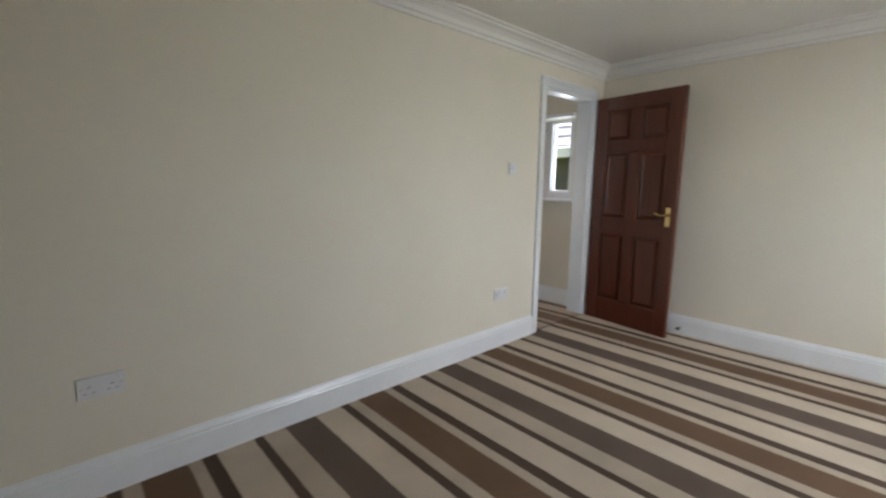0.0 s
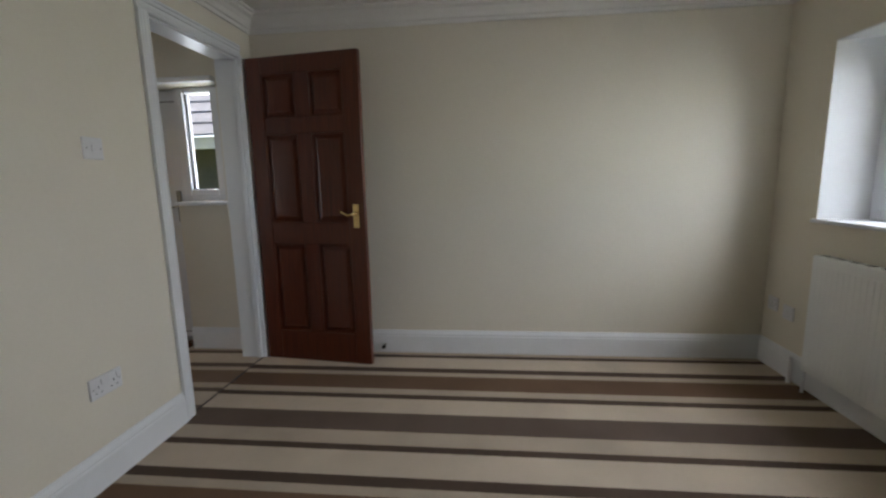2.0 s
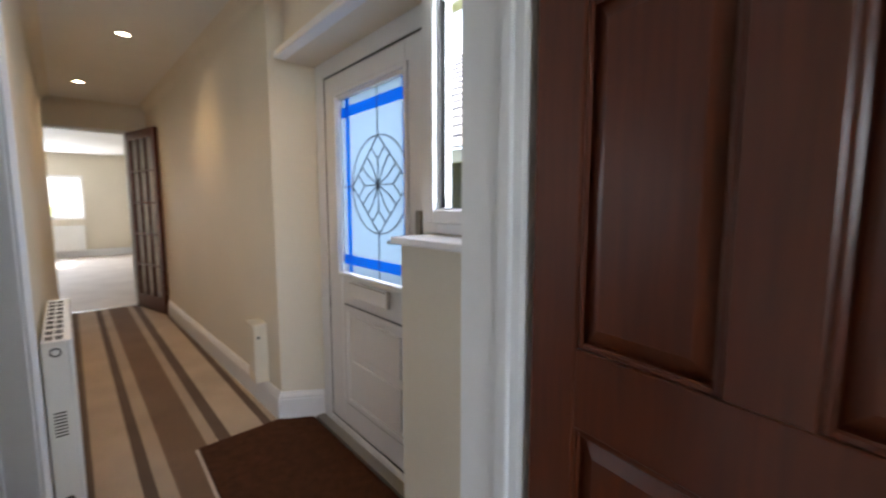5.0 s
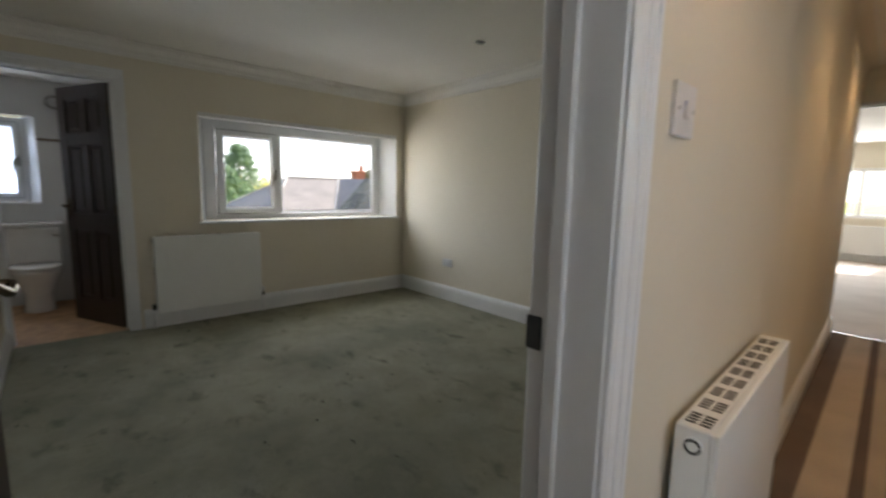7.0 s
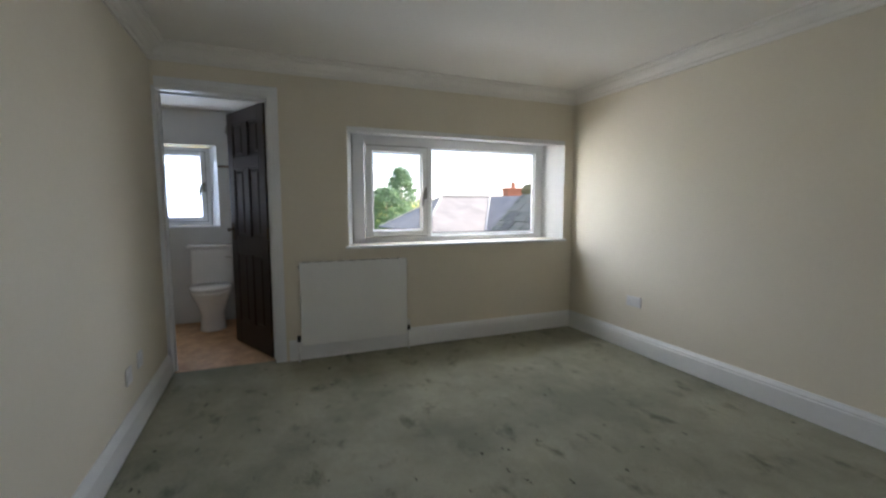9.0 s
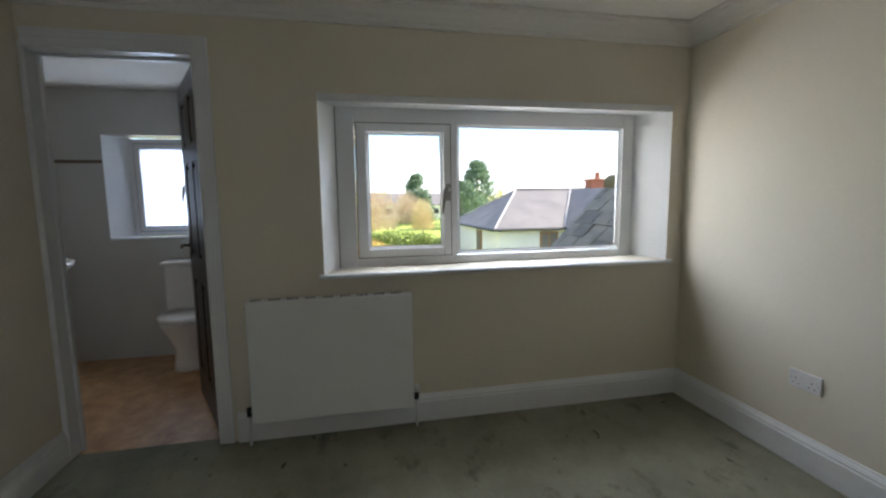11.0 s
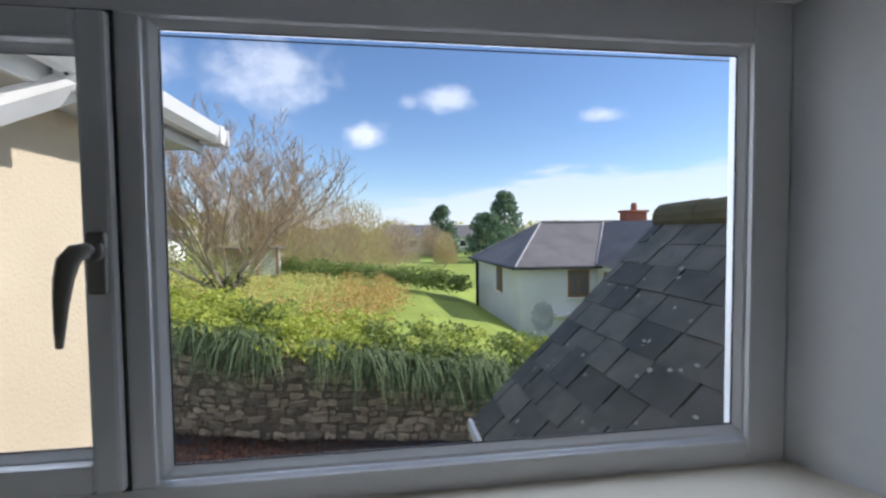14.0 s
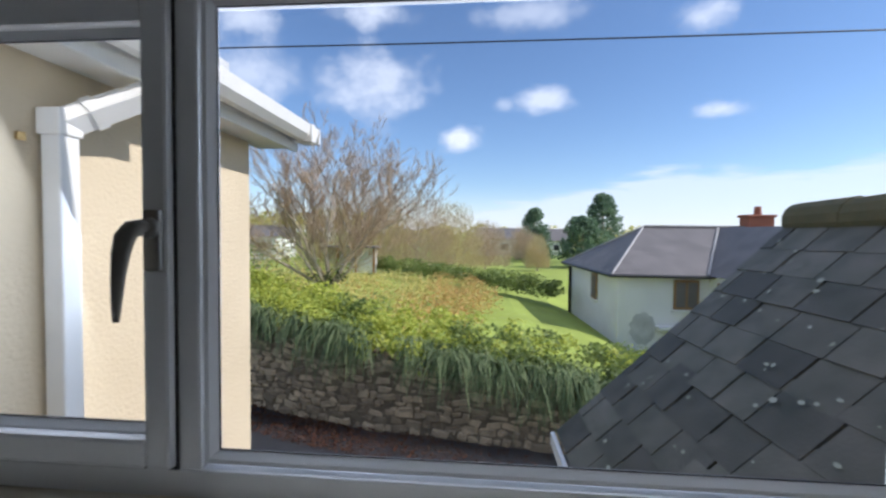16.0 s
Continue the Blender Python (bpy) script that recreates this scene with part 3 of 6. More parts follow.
def radiator(label, length, height, m, depth=0.085, fluted=False, valve=True, group="radiators", close=False):
    """A steel panel radiator: local x along it, -y to the room, z from its foot."""
    root = thing("radiator", label, "radiator", m, group)
    panel = bmesh.new()
    block(panel, (0, -depth, 0), (length, -depth + 0.014, height), 0.006)
    part("front_panel", panel, M_RAD, root)
    part("rear_panel", box((0.01, -0.020, 0.01), (length - 0.01, -0.008, height - 0.012), 0.004), M_RAD, root)
    if fluted:
        n = int(length / 0.034)
        for i in range(n):
            x = 0.02 + i * (length - 0.04) / n
            part("flute", box((x, -depth - 0.0018, 0.045), (x + 0.020, -depth + 0.002, height - 0.05), 0.004, 1), M_RAD, root)
    for x in (0, length - 0.008):
        side = part("side_panel", box((x, -depth + 0.014, 0.02), (x + 0.008, -0.008, height - 0.002), 0.002, 1), M_RAD, root)
        bm = bmesh.new()
        for k in range(8):
            xx = x - 0.001 if x == 0 else x + 0.009
            block(bm, (min(xx, xx + 0.0006), -depth + 0.030, height * 0.47 + k * 0.011), (max(xx, xx + 0.0006), -depth + 0.062, height * 0.47 + k * 0.011 + 0.005))
        part("vent_slots", bm, M_DARK, side, "row of dark vent slots")
        rx = x - 0.006 if x == 0 else x + 0.014
        plug = part("plug", rod(bmesh.new(), (x + 0.004, -depth * 0.5, height - 0.035), (rx, -depth * 0.5, height - 0.035), 0.017, n=16), M_RAD, side)
        part("plug_ring", tube([(rx, -depth * 0.5 + 0.013 * math.cos(a * math.pi / 8), height - 0.035 + 0.013 * math.sin(a * math.pi / 8)) for a in range(16)], 0.0028, 6, True), M_DARK, plug, "dark vent ring")
    grille = part("top_grille", box((0, -depth + 0.014, height - 0.012), (length, -0.008, height), 0.003, 1), M_RAD, root)
    n = max(5, int(length / 0.085))
    mid = (-depth + 0.022 - 0.018) / 2
    rest = bmesh.new()
    for i in range(n):
        for k in range(4):
            x = 0.02 + i * (length - 0.04) / n + k * 0.0145
            for y0, y1 in ((-depth + 0.022, mid - 0.003), (mid + 0.003, -0.018)):
                if close:
                    part("slot", box((x, y0, height - 0.0005), (x + 0.0085, y1, height + 0.0008)), M_DARK, grille, "dark slot")
                else:
                    block(rest, (x, y0, height - 0.0005), (x + 0.0085, y1, height + 0.0008))
    if close:
        rest.free()
    else:
        tagged(part("grille_slots", rest, M_DARK, grille, "dark slots of the top grille"), kind="stuff")
    if valve:
        for x, cap in ((length + 0.02, True), (-0.02, False)):
            v = part("valve", rod(bmesh.new(), (x, -depth * 0.5, 0.03), (x, -depth * 0.5, 0.075), 0.013, n=12), M_DARK, root, "dark radiator valve", smooth=True)
            part("tail", rod(bmesh.new(), (x, -depth * 0.5, 0.055), (x + (-0.02 if cap else 0.02), -depth * 0.5, 0.055), 0.009, n=10), M_CHROME, v)
            if cap:
                part("cap", rod(bmesh.new(), (x, -depth * 0.5, 0.075), (x, -depth * 0.5, 0.115), 0.017, 0.014, n=16), M_PLASTIC, v, "white plastic valve cap", smooth=True)
            part("pipe", rod(bmesh.new(), (x, -depth * 0.5, -m.translation.z + 0.001), (x, -depth * 0.5, 0.03), 0.0075, n=10), M_GLOSS, v, smooth=True)
    for x in (length * 0.2, length * 0.8):
        part("bracket", box((x - 0.015, -0.010, 0.05), (x + 0.015, 0.0, height - 0.05)), M_RAD, root)
    return root


def plate(name, label, m, w, double=False, toggle=False):
    """A wall plate: local x across, z up, -y to the room."""
    root = thing(name, label, "socket" if not toggle else "switch", m)
    part("faceplate", box((-w / 2, -0.010, -0.043), (w / 2, 0, 0.043), 0.004), M_PLASTIC, root)
    if toggle:
        r = part("rocker", box((-0.010, -0.015, -0.015), (0.010, -0.009, 0.015), 0.003), M_PLASTIC, root)
    else:
        for cx in ((-0.036, 0.036) if double else (0,)):
            part("rocker", box((cx + 0.010, -0.014, 0.008), (cx + 0.022, -0.009, 0.030), 0.002), M_PLASTIC, root)
            bm = bmesh.new()
            block(bm, (cx - 0.004, -0.0106, -0.002), (cx, -0.0098, 0.008))
            block(bm, (cx - 0.018, -0.0106, -0.022), (cx - 0.011, -0.0098, -0.018))
            block(bm, (cx + 0.007, -0.0106, -0.022), (cx + 0.014, -0.0098, -0.018))
            part("pin_holes", bm, M_DARK, root)
    for cx in (-w / 2 + 0.013, w / 2 - 0.013):
        part("screw", rod(bmesh.new(), (cx, -0.0095, 0), (cx, -0.011, 0), 0.003, n=8), M_STEEL, root)
    return root


# ---- large structure ----
def structure(name, bm, material_, label, category="wall"):
    return tagged(part(name, bm, material_), label, category, kind="structure")


HK, HY = -0.035, 1.2          # the hall's side walls lean out of square by this much
hall_left = lambda y: -0.795 + HK * (y - HY)
hall_right = lambda y: 0.115 - 0.05 * (y - 1.8)

structure("floor_front_room", box((-4.6, -3.3, -0.10), (0.16, 0.045, 0.0)), M_STRIPE, "brown and cream striped carpet", "carpet")
structure("floor_hall", box((-0.95, 0.049, -0.10), (0.34, 5.58, -0.0005)), M_STRIPE_H, "brown and cream striped hall carpet", "carpet")
structure("floor_bedroom", box((-4.79, 0.09, -0.10), (-0.951, 3.60, -0.001)), M_GREEN, "worn sage green carpet with dark stains", "carpet")
structure("floor_bathroom", box((-6.30, -1.6, -0.10), (-4.792, 1.2, -0.004)), M_VINYL, "brown mottled vinyl floor", "floor")
structure("floor_living_room", box((-3.2, 5.584, -0.10), (1.2, 12.0, -0.002)), M_PALE, "pale faintly striped carpet of the far living room", "carpet")
structure("threshold_bar_living", box((-0.996, 5.566, 0.0), (-0.274, 5.594, 0.006), 0.002, 1), M_STEEL, "metal carpet bar in the living room doorway", "trim")
structure("threshold_strip", box((-0.765, 0.041, 0.0), (0.0, 0.053, 0.004), 0.0015, 1), M_WALNUT, "dark carpet joint strip in the doorway", "trim")

structure("ceiling_front_room", box((-4.6, -3.3, H), (0.155, 0.035, H + 0.1)), M_CEIL, "white painted ceiling", "ceiling")
structure("ceiling_hall", box((-1.05, 0.09, H), (0.34, 5.55, H + 0.1)), M_CEIL, "white hall ceiling", "ceiling")
structure("ceiling_bedroom", box((-4.74, 0.09, H), (-0.95, 3.575, H + 0.1)), M_CEIL, "white bedroom ceiling", "ceiling")
structure("ceiling_bathroom", box((-6.30, -1.6, 2.165), (-4.86, 1.2, 2.195)), M_CEIL, "white bathroom ceiling", "ceiling")
structure("ceiling_living_room", box((-3.2, 5.63, H), (1.2, 12.0, H + 0.1)), M_CEIL, "white living room ceiling", "ceiling")

T = 2.5   # walls run up past the ceilings
structure("wall_front_room_north", solid_wall('y', 0.035, 0.09, -4.75, 0.155, -0.1, T, [(-0.767, 0.025, -0.1, 2.01)]), M_WALL, "cream painted wall with a doorway")
structure("wall_hall_south", solid_wall('y', 0.0905, 0.19, -0.806, 0.154, -0.1, T, [(-0.767, 0.025, -0.1, 2.01)]), M_WALL, "cream painted end wall of the hall with the front room doorway")
structure("wall_front_room_east", solid_wall('x', 0.155, 0.45, -3.55, 0.04, -0.1, T), M_WALL, "cream painted wall")
structure("wall_front_room_south", solid_wall('y', -3.60, -3.30, -4.75, 0.155, -0.1, T, [(-1.75, -0.205, 0.945, 1.865)]), M_WALL, "cream painted wall with a deep window opening")
structure("wall_front_room_west", solid_wall('x', -4.75, -4.6, -3.30, 0.035, -0.1, T), M_WALL, "cream painted wall")
structure("wall_hall_east", solid_wall('x', 0.155, 0.45, 0.04, 1.672, -0.1, T, [(0.30, 0.665, 1.085, 1.885), (0.665, 1.672, -0.1, 1.885)]), M_WALL, "cream painted hall wall with door and window openings")
structure("wall_hall_east_far", prism([(hall_right(1.8), 1.8), (0.335, 1.672), (0.45, 1.672), (0.45, 5.55), (hall_right(5.55), 5.55)], -0.1, T), M_WALL, "cream painted hall wall")
structure("wall_hall_west", shear(solid_wall('x', -0.915, -0.795, 0.09, 5.53, -0.1, T, [(0.186, 1.009, -0.1, 2.01)]), HK, HY), M_WALL, "cream painted hall wall with the bedroom doorway")
structure("wall_hall_end", solid_wall('y', 5.53, 5.63, -3.2, 1.2, -0.1, T, [(-1.02, -0.25, -0.1, 2.0)]), M_WALL, "cream painted wall with the living room doorway")
structure("wall_bedroom_north", solid_wall('y', 3.575, 3.72, -4.74, -0.9, -0.1, T), M_WALL, "cream painted bedroom wall")
structure("wall_bedroom_west", solid_wall('x', -5.10, -4.74, 1.2, 3.72, -0.1, T, [(1.378, 3.47, 0.885, 1.83)]), M_WALL, "cream painted bedroom wall with a wide window opening")
structure("wall_bathroom_partition", solid_wall('x', -4.86, -4.74, -1.6, 1.2, -0.1, T, [(0.09, 0.825, -0.1, 2.01)]), M_WALL, "cream painted partition with the bathroom doorway")
structure("wall_bathroom_west", solid_wall('x', -6.50, -6.30, -1.75, 1.2, -0.1, 2.35, [(-0.39, 0.318, 0.984, 1.82)]), M_TILE, "pale tiled bathroom wall with a small window")
structure("wall_bathroom_north", solid_wall('y', 1.2, 1.34, -6.42, -5.1, -0.1, 2.2), M_TILE, "pale tiled bathroom wall")
structure("wall_bathroom_south", solid_wall('y', -1.75, -1.6, -6.3, -4.86, -0.1, 2.35), M_TILE, "pale tiled bathroom wall")
structure("wall_living_north", solid_wall('y', 12.0, 12.3, -3.2, 1.2, -0.1, T, [(-2.3, -0.72, 0.84, 1.80)]), M_WALL, "cream painted living room wall with a window")
structure("wall_living_west", solid_wall('x', -3.35, -3.2, 5.53, 12.3, -0.1, T), M_WALL, "cream painted living room wall")
structure("wall_living_east", solid_wall('x', 1.2, 1.35, 5.53, 12.3, -0.1, T), M_WALL, "cream painted living room wall")

# splayed reveals of the deep windows
structure("window_reveal_bedroom_south", prism([(-4.741, 1.378), (-5.03, 1.378), (-5.03, 1.452), (-4.966, 1.452)], 0.872, 1.816), M_GLOSS, "white painted splayed window reveal", "trim")
structure("window_reveal_bedroom_north", prism([(-4.741, 3.47), (-4.966, 3.374), (-5.03, 3.374), (-5.03, 3.47)], 0.872, 1.816), M_GLOSS, "white painted splayed window reveal", "trim")
bm = bmesh.new()
ends = [[bm.verts.new((x, y, z)) for x, z in ((-4.742, 1.7905), (-5.03, 1.8145), (-5.03, 1.829), (-4.742, 1.829))] for y in (1.379, 3.469)]
bm.faces.new(ends[0])
bm.faces.new(ends[1][::-1])
for i in range(4):
    bm.faces.new((ends[0][i], ends[0][(i + 1) % 4], ends[1][(i + 1) % 4], ends[1][i]))
structure("window_reveal_bedroom_head", bm, M_GLOSS, "white painted sloping window head", "trim")
structure("window_reveal_front_room", prism([(-0.205, -3.301), (-0.205, -3.59), (-0.29, -3.59), (-0.275, -3.52)], 0.945, 1.865), M_GLOSS, "white painted splayed window reveal", "trim")
structure("window_reveal_front_room_head", box((-1.75, -3.56, 1.858), (-0.206, -3.302, 1.8645)), M_GLOSS, "white painted window head", "trim")

# skirtings and cornices
skirt((-4.6, 0.035), (-0.815, 0.035), -1)
skirt((0.155, 0.035), (0.155, -3.3), -1)
skirt((0.155, -3.3), (-4.6, -3.3), -1)
skirt((-4.6, -3.3), (-4.6, 0.0), -1)
for a, b in (((-4.6, 0.035), (0.155, 0.035)), ((0.155, 0.035), (0.155, -3.3)), ((0.155, -3.3), (-4.6, -3.3)), ((-4.6, -3.3), (-4.6, 0.0))):
    cove(a, b, -1)
skirt((0.155, 0.66), (0.155, 0.19), -1)
skirt((hall_right(5.53), 5.53), (hall_right(1.8), 1.8), -1)
skirt((hall_right(1.8), 1.8), (0.315, 1.690), -1)
skirt((hall_left(1.08), 1.08), (hall_left(5.53), 5.53), -1)
skirt((-4.741, 0.90), (-4.741, 3.575), -1)
skirt((-4.74, 3.575), (-0.93, 3.575), -1)
skirt((-4.74, 0.09), (-1.0, 0.09), 1)
skirt((-3.2, 12.0), (1.2, 12.0), -1)
cove((-4.741, 0.09), (-4.741, 3.575), -1)
cove((-4.74, 3.575), (-0.99, 3.575), -1)
cove((-4.74, 0.09), (-0.9, 0.09), 1)
plain_cove((hall_left(0.09), 0.09), (hall_left(5.53), 5.53), -1)
plain_cove((hall_right(5.53), 5.53), (hall_right(1.8), 1.8), -1)
plain_cove((hall_left(5.53), 5.53), (hall_right(5.53), 5.53), -1)

# doorways
lining('y', 0.022, 0.198, -0.742, 0.0, 1.985, (0.045, 0.075))
casing('y', 0.035, -1, -0.745, 0.003, 1.99, far=False)
structure("door_1_hinge_trim", box((0.003, 0.016, 0.0), (0.07, 0.035, 1.99), 0.003), M_GLOSS, "narrow white architrave beside the hinges", "trim")
lining('x', -0.913, -0.781, 0.21, 0.985, 1.985, (-0.874, -0.847), 0.024)
casing('x', -0.788, 1, 0.207, 0.988, 1.99, near=False)
casing('x', -0.90, -1, 0.207, 0.988, 1.99, near=True)
lining('x', -4.865, -4.738, 0.114, 0.801, 1.985, (-4.845, -4.82))
casing('x', -4.74, 1, 0.111, 0.804, 1.99, width=0.075, near=False)
lining('y', 5.525, 5.635, -0.996, -0.274, 1.976, (5.57, 5.60))
structure("strike_plate", box((-0.914, 0.9790, 0.945), (-0.886, 0.9848, 1.000), 0.002, 1), M_DARK, "tarnished brass strike plate on the door lining", "strike")

panel_door("door_1", "glossy mahogany six-panel door standing open", 0.762, 1.972, pose(0.0, -0.004, 0.008, 0, 0, -97.3), M_MAHOG, M_BRASS)
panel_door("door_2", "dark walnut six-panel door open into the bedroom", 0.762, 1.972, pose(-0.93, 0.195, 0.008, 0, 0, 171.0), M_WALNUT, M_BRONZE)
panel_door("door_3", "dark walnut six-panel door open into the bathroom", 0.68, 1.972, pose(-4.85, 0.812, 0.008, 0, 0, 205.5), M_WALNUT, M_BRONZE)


def glazed_door(m):
    """A fifteen-light door in dark timber."""
    w, h, t = 0.715, 1.965, 0.038
    root = thing("door_4", "dark timber fifteen-pane glazed door standing open", "door", m, kind="structure")
    part("stile", box((0, 0, 0), (0.085, t, h), 0.003), M_MAHOG, root)
    part("stile", box((w - 0.085, 0, 0), (w, t, h), 0.003), M_MAHOG, root)
    part("rail", box((0.085, 0.001, 0), (w - 0.085, t - 0.001, 0.16), 0.003), M_MAHOG, root)
    part("rail", box((0.085, 0.001, h - 0.09), (w - 0.085, t - 0.001, h), 0.003), M_MAHOG, root)
    x0, x1, z0, z1 = 0.085, w - 0.085, 0.16, h - 0.09
    for i in (1, 2):
        x = x0 + (x1 - x0) * i / 3
        part("glazing_bar", box((x - 0.010, 0.004, z0), (x + 0.010, t - 0.004, z1), 0.003, 1), M_MAHOG, root)
    for j in range(1, 5):
        z = z0 + (z1 - z0) * j / 5
        part("glazing_bar", box((x0, 0.005, z - 0.010), (x1, t - 0.005, z + 0.010), 0.003, 1), M_MAHOG, root)
    for i in range(3):
        for j in range(5):
            a, b = x0 + (x1 - x0) * i / 3, z0 + (z1 - z0) * j / 5
            part("pane", box((a + 0.009, t / 2 - 0.002, b + 0.009), (a + (x1 - x0) / 3 - 0.009, t / 2 + 0.002, b + (z1 - z0) / 5 - 0.009)), M_GLASS, root, "clear glass pane", shadow=False)
    lever_handle(root, w - 0.045, 0.98, t, 1, M_BRASS)
    return root


glazed_door(pose(-0.276, 5.52, 0.008, 0, 0, math.degrees(math.atan2(-0.70, 0.20))))

# ---- windows ----
# bedroom: local x runs along +Y of the house, local -y faces the room
bed_win = thing("window_1", "wide white two-light window with an opening side casement", "window", Matrix.Translation((-4.966, 0, 0)) @ pose(0, 0, 0, 0, 0, 90), kind="structure")
part("window_frame", frame_bars(bmesh.new(), 1.456, 3.372, 0.875, 1.812, 0.103, 0.085, 0.058, 0.088, 0.0, 0.065), M_UPVC, bed_win)
part("frame_joint", box((1.452, -0.001, 0.884), (1.456, 0.010, 1.812)), M_GASKET, bed_win, "thin dark joint beside the frame")
part("mullion", box((2.118, 0.002, 0.93), (2.168, 0.063, 1.726), 0.006), M_UPVC, bed_win)
sash = part("sash", frame_bars(bmesh.new(), 1.566, 2.126, 0.938, 1.722, 0.060, 0.046, 0.050, 0.050, -0.016, 0.050, 0.007), M_UPVC, bed_win, "opening casement sash")
part("sash_seal", frame_bars(bmesh.new(), 1.561, 2.131, 0.933, 1.727, 0.006, 0.006, 0.006, 0.006, -0.003, -0.001, 0), M_GASKET, sash)
pane(bed_win, 1.642, 2.066, 1.003, 1.660, 0.018)
pane(bed_win, 2.187, 3.270, 0.958, 1.712, 0.026)
window_lever(bed_win, 2.106, 1.320, -0.016)
structure("window_sill_bedroom", box((-4.968, 1.352, 0.862), (-4.712, 3.496, 0.884), 0.007), M_SILL, "white gloss window board", "window sill")
structure("window_sill_outside", box((-5.14, 1.505, 0.80), (-5.031, 3.33, 0.845), 0.006), M_PVC, "white plastic outer sill", "window sill")

# front room: the window faces -Y
fr_win = thing("window_2", "white window with an opening casement", "window", Matrix.Translation((0, -3.505, 0)) @ pose(0, 0, 0, 0, 0, 180), kind="structure")
part("window_frame", frame_bars(bmesh.new(), 0.27, 1.74, 0.945, 1.858, 0.065, 0.065, 0.06, 0.06, 0.0, 0.065), M_UPVC, fr_win)
part("mullion", box((0.74, 0.002, 1.0), (0.80, 0.063, 1.80), 0.006), M_UPVC, fr_win)
part("sash", frame_bars(bmesh.new(), 0.325, 0.75, 1.0, 1.806, 0.055, 0.055, 0.055, 0.055, -0.016, 0.05, 0.007), M_UPVC, fr_win)
pane(fr_win, 0.385, 0.69, 1.06, 1.745, 0.018)
pane(fr_win, 0.81, 1.67, 1.01, 1.79, 0.026)
window_lever(fr_win, 0.722, 1.40, -0.016)
structure("window_sill_front_room", box((-1.77, -3.505, 0.931), (-0.19, -3.275, 0.951), 0.006), M_SILL, "white gloss window board", "window sill")

# hall side light beside the front door: the room is on -X, so local x runs along -Y
hall_win = thing("window_3", "narrow white side window beside the front door", "window", Matrix.Translation((0.268, 0, 0)) @ pose(0, 0, 0, 0, 0, -90), kind="structure")
part("window_frame", frame_bars(bmesh.new(), -0.70, -0.302, 1.09, 1.885, 0.075, 0.060, 0.05, 0.04, 0.0, 0.07), M_UPVC, hall_win)
part("sash", frame_bars(bmesh.new(), -0.665, -0.36, 1.125, 1.880, 0.040, 0.055, 0.045, 0.028, -0.012, 0.05, 0.006), M_UPVC, hall_win)
pane(hall_win, -0.620, -0.422, 1.175, 1.850, 0.02)
structure("window_sill_hall", box((0.112, 0.252, 1.062), (0.268, 0.664, 1.086), 0.006), M_SILL, "white gloss window board", "window sill")

# bathroom window: it faces -X
bath_win = thing("window_4", "small white window with obscure glass", "window", Matrix.Translation((-6.42, 0, 0)) @ pose(0, 0, 0, 0, 0, 90), kind="structure")
part("window_frame", frame_bars(bmesh.new(), -0.255, 0.235, 1.005, 1.805, 0.045, 0.045, 0.045, 0.045, 0.0, 0.06), M_UPVC, bath_win)
part("sash", frame_bars(bmesh.new(), -0.215, 0.195, 1.045, 1.765, 0.045, 0.045, 0.045, 0.045, -0.012, 0.045, 0.006), M_UPVC, bath_win)
part("sash_seal", frame_bars(bmesh.new(), -0.219, 0.199, 1.041, 1.769, 0.005, 0.005, 0.005, 0.005, -0.004, -0.001, 0), M_GASKET, bath_win)
part("pane", box((-0.172, 0.01, 1.088), (0.152, 0.016, 1.722)), M_FROST, bath_win, "frosted glass pane", shadow=False)
window_lever(bath_win, 0.176, 1.40, -0.012)
for name_, poly in (("south", [(-6.301, -0.39), (-6.42, -0.255), (-6.48, -0.255), (-6.48, -0.39)]), ("north", [(-6.301, 0.318), (-6.48, 0.318), (-6.48, 0.235), (-6.42, 0.235)])):
    structure("window_reveal_bathroom_" + name_, prism(poly, 0.992, 1.819), M_GLOSS, "white painted splayed window reveal", "trim")
structure("window_sill_bathroom", box((-6.42, -0.388, 0.984), (-6.292, 0.316, 1.004), 0.005), M_SILL, "white window board", "window sill")

# living room window
lr_win = thing("window_5", "white living room window in bright daylight", "window", Matrix.Translation((0, 12.08, 0)), kind="structure")
part("window_frame", frame_bars(bmesh.new(), -2.3, -0.72, 0.84, 1.80, 0.06, 0.06, 0.06, 0.06, 0.0, 0.06), M_UPVC, lr_win)
part("mullion", box((-1.36, 0.002, 0.90), (-1.30, 0.058, 1.74), 0.005), M_UPVC, lr_win)
pane(lr_win, -2.23, -1.375, 0.91, 1.73, 0.02)
pane(lr_win, -1.285, -0.79, 0.91, 1.73, 0.02)


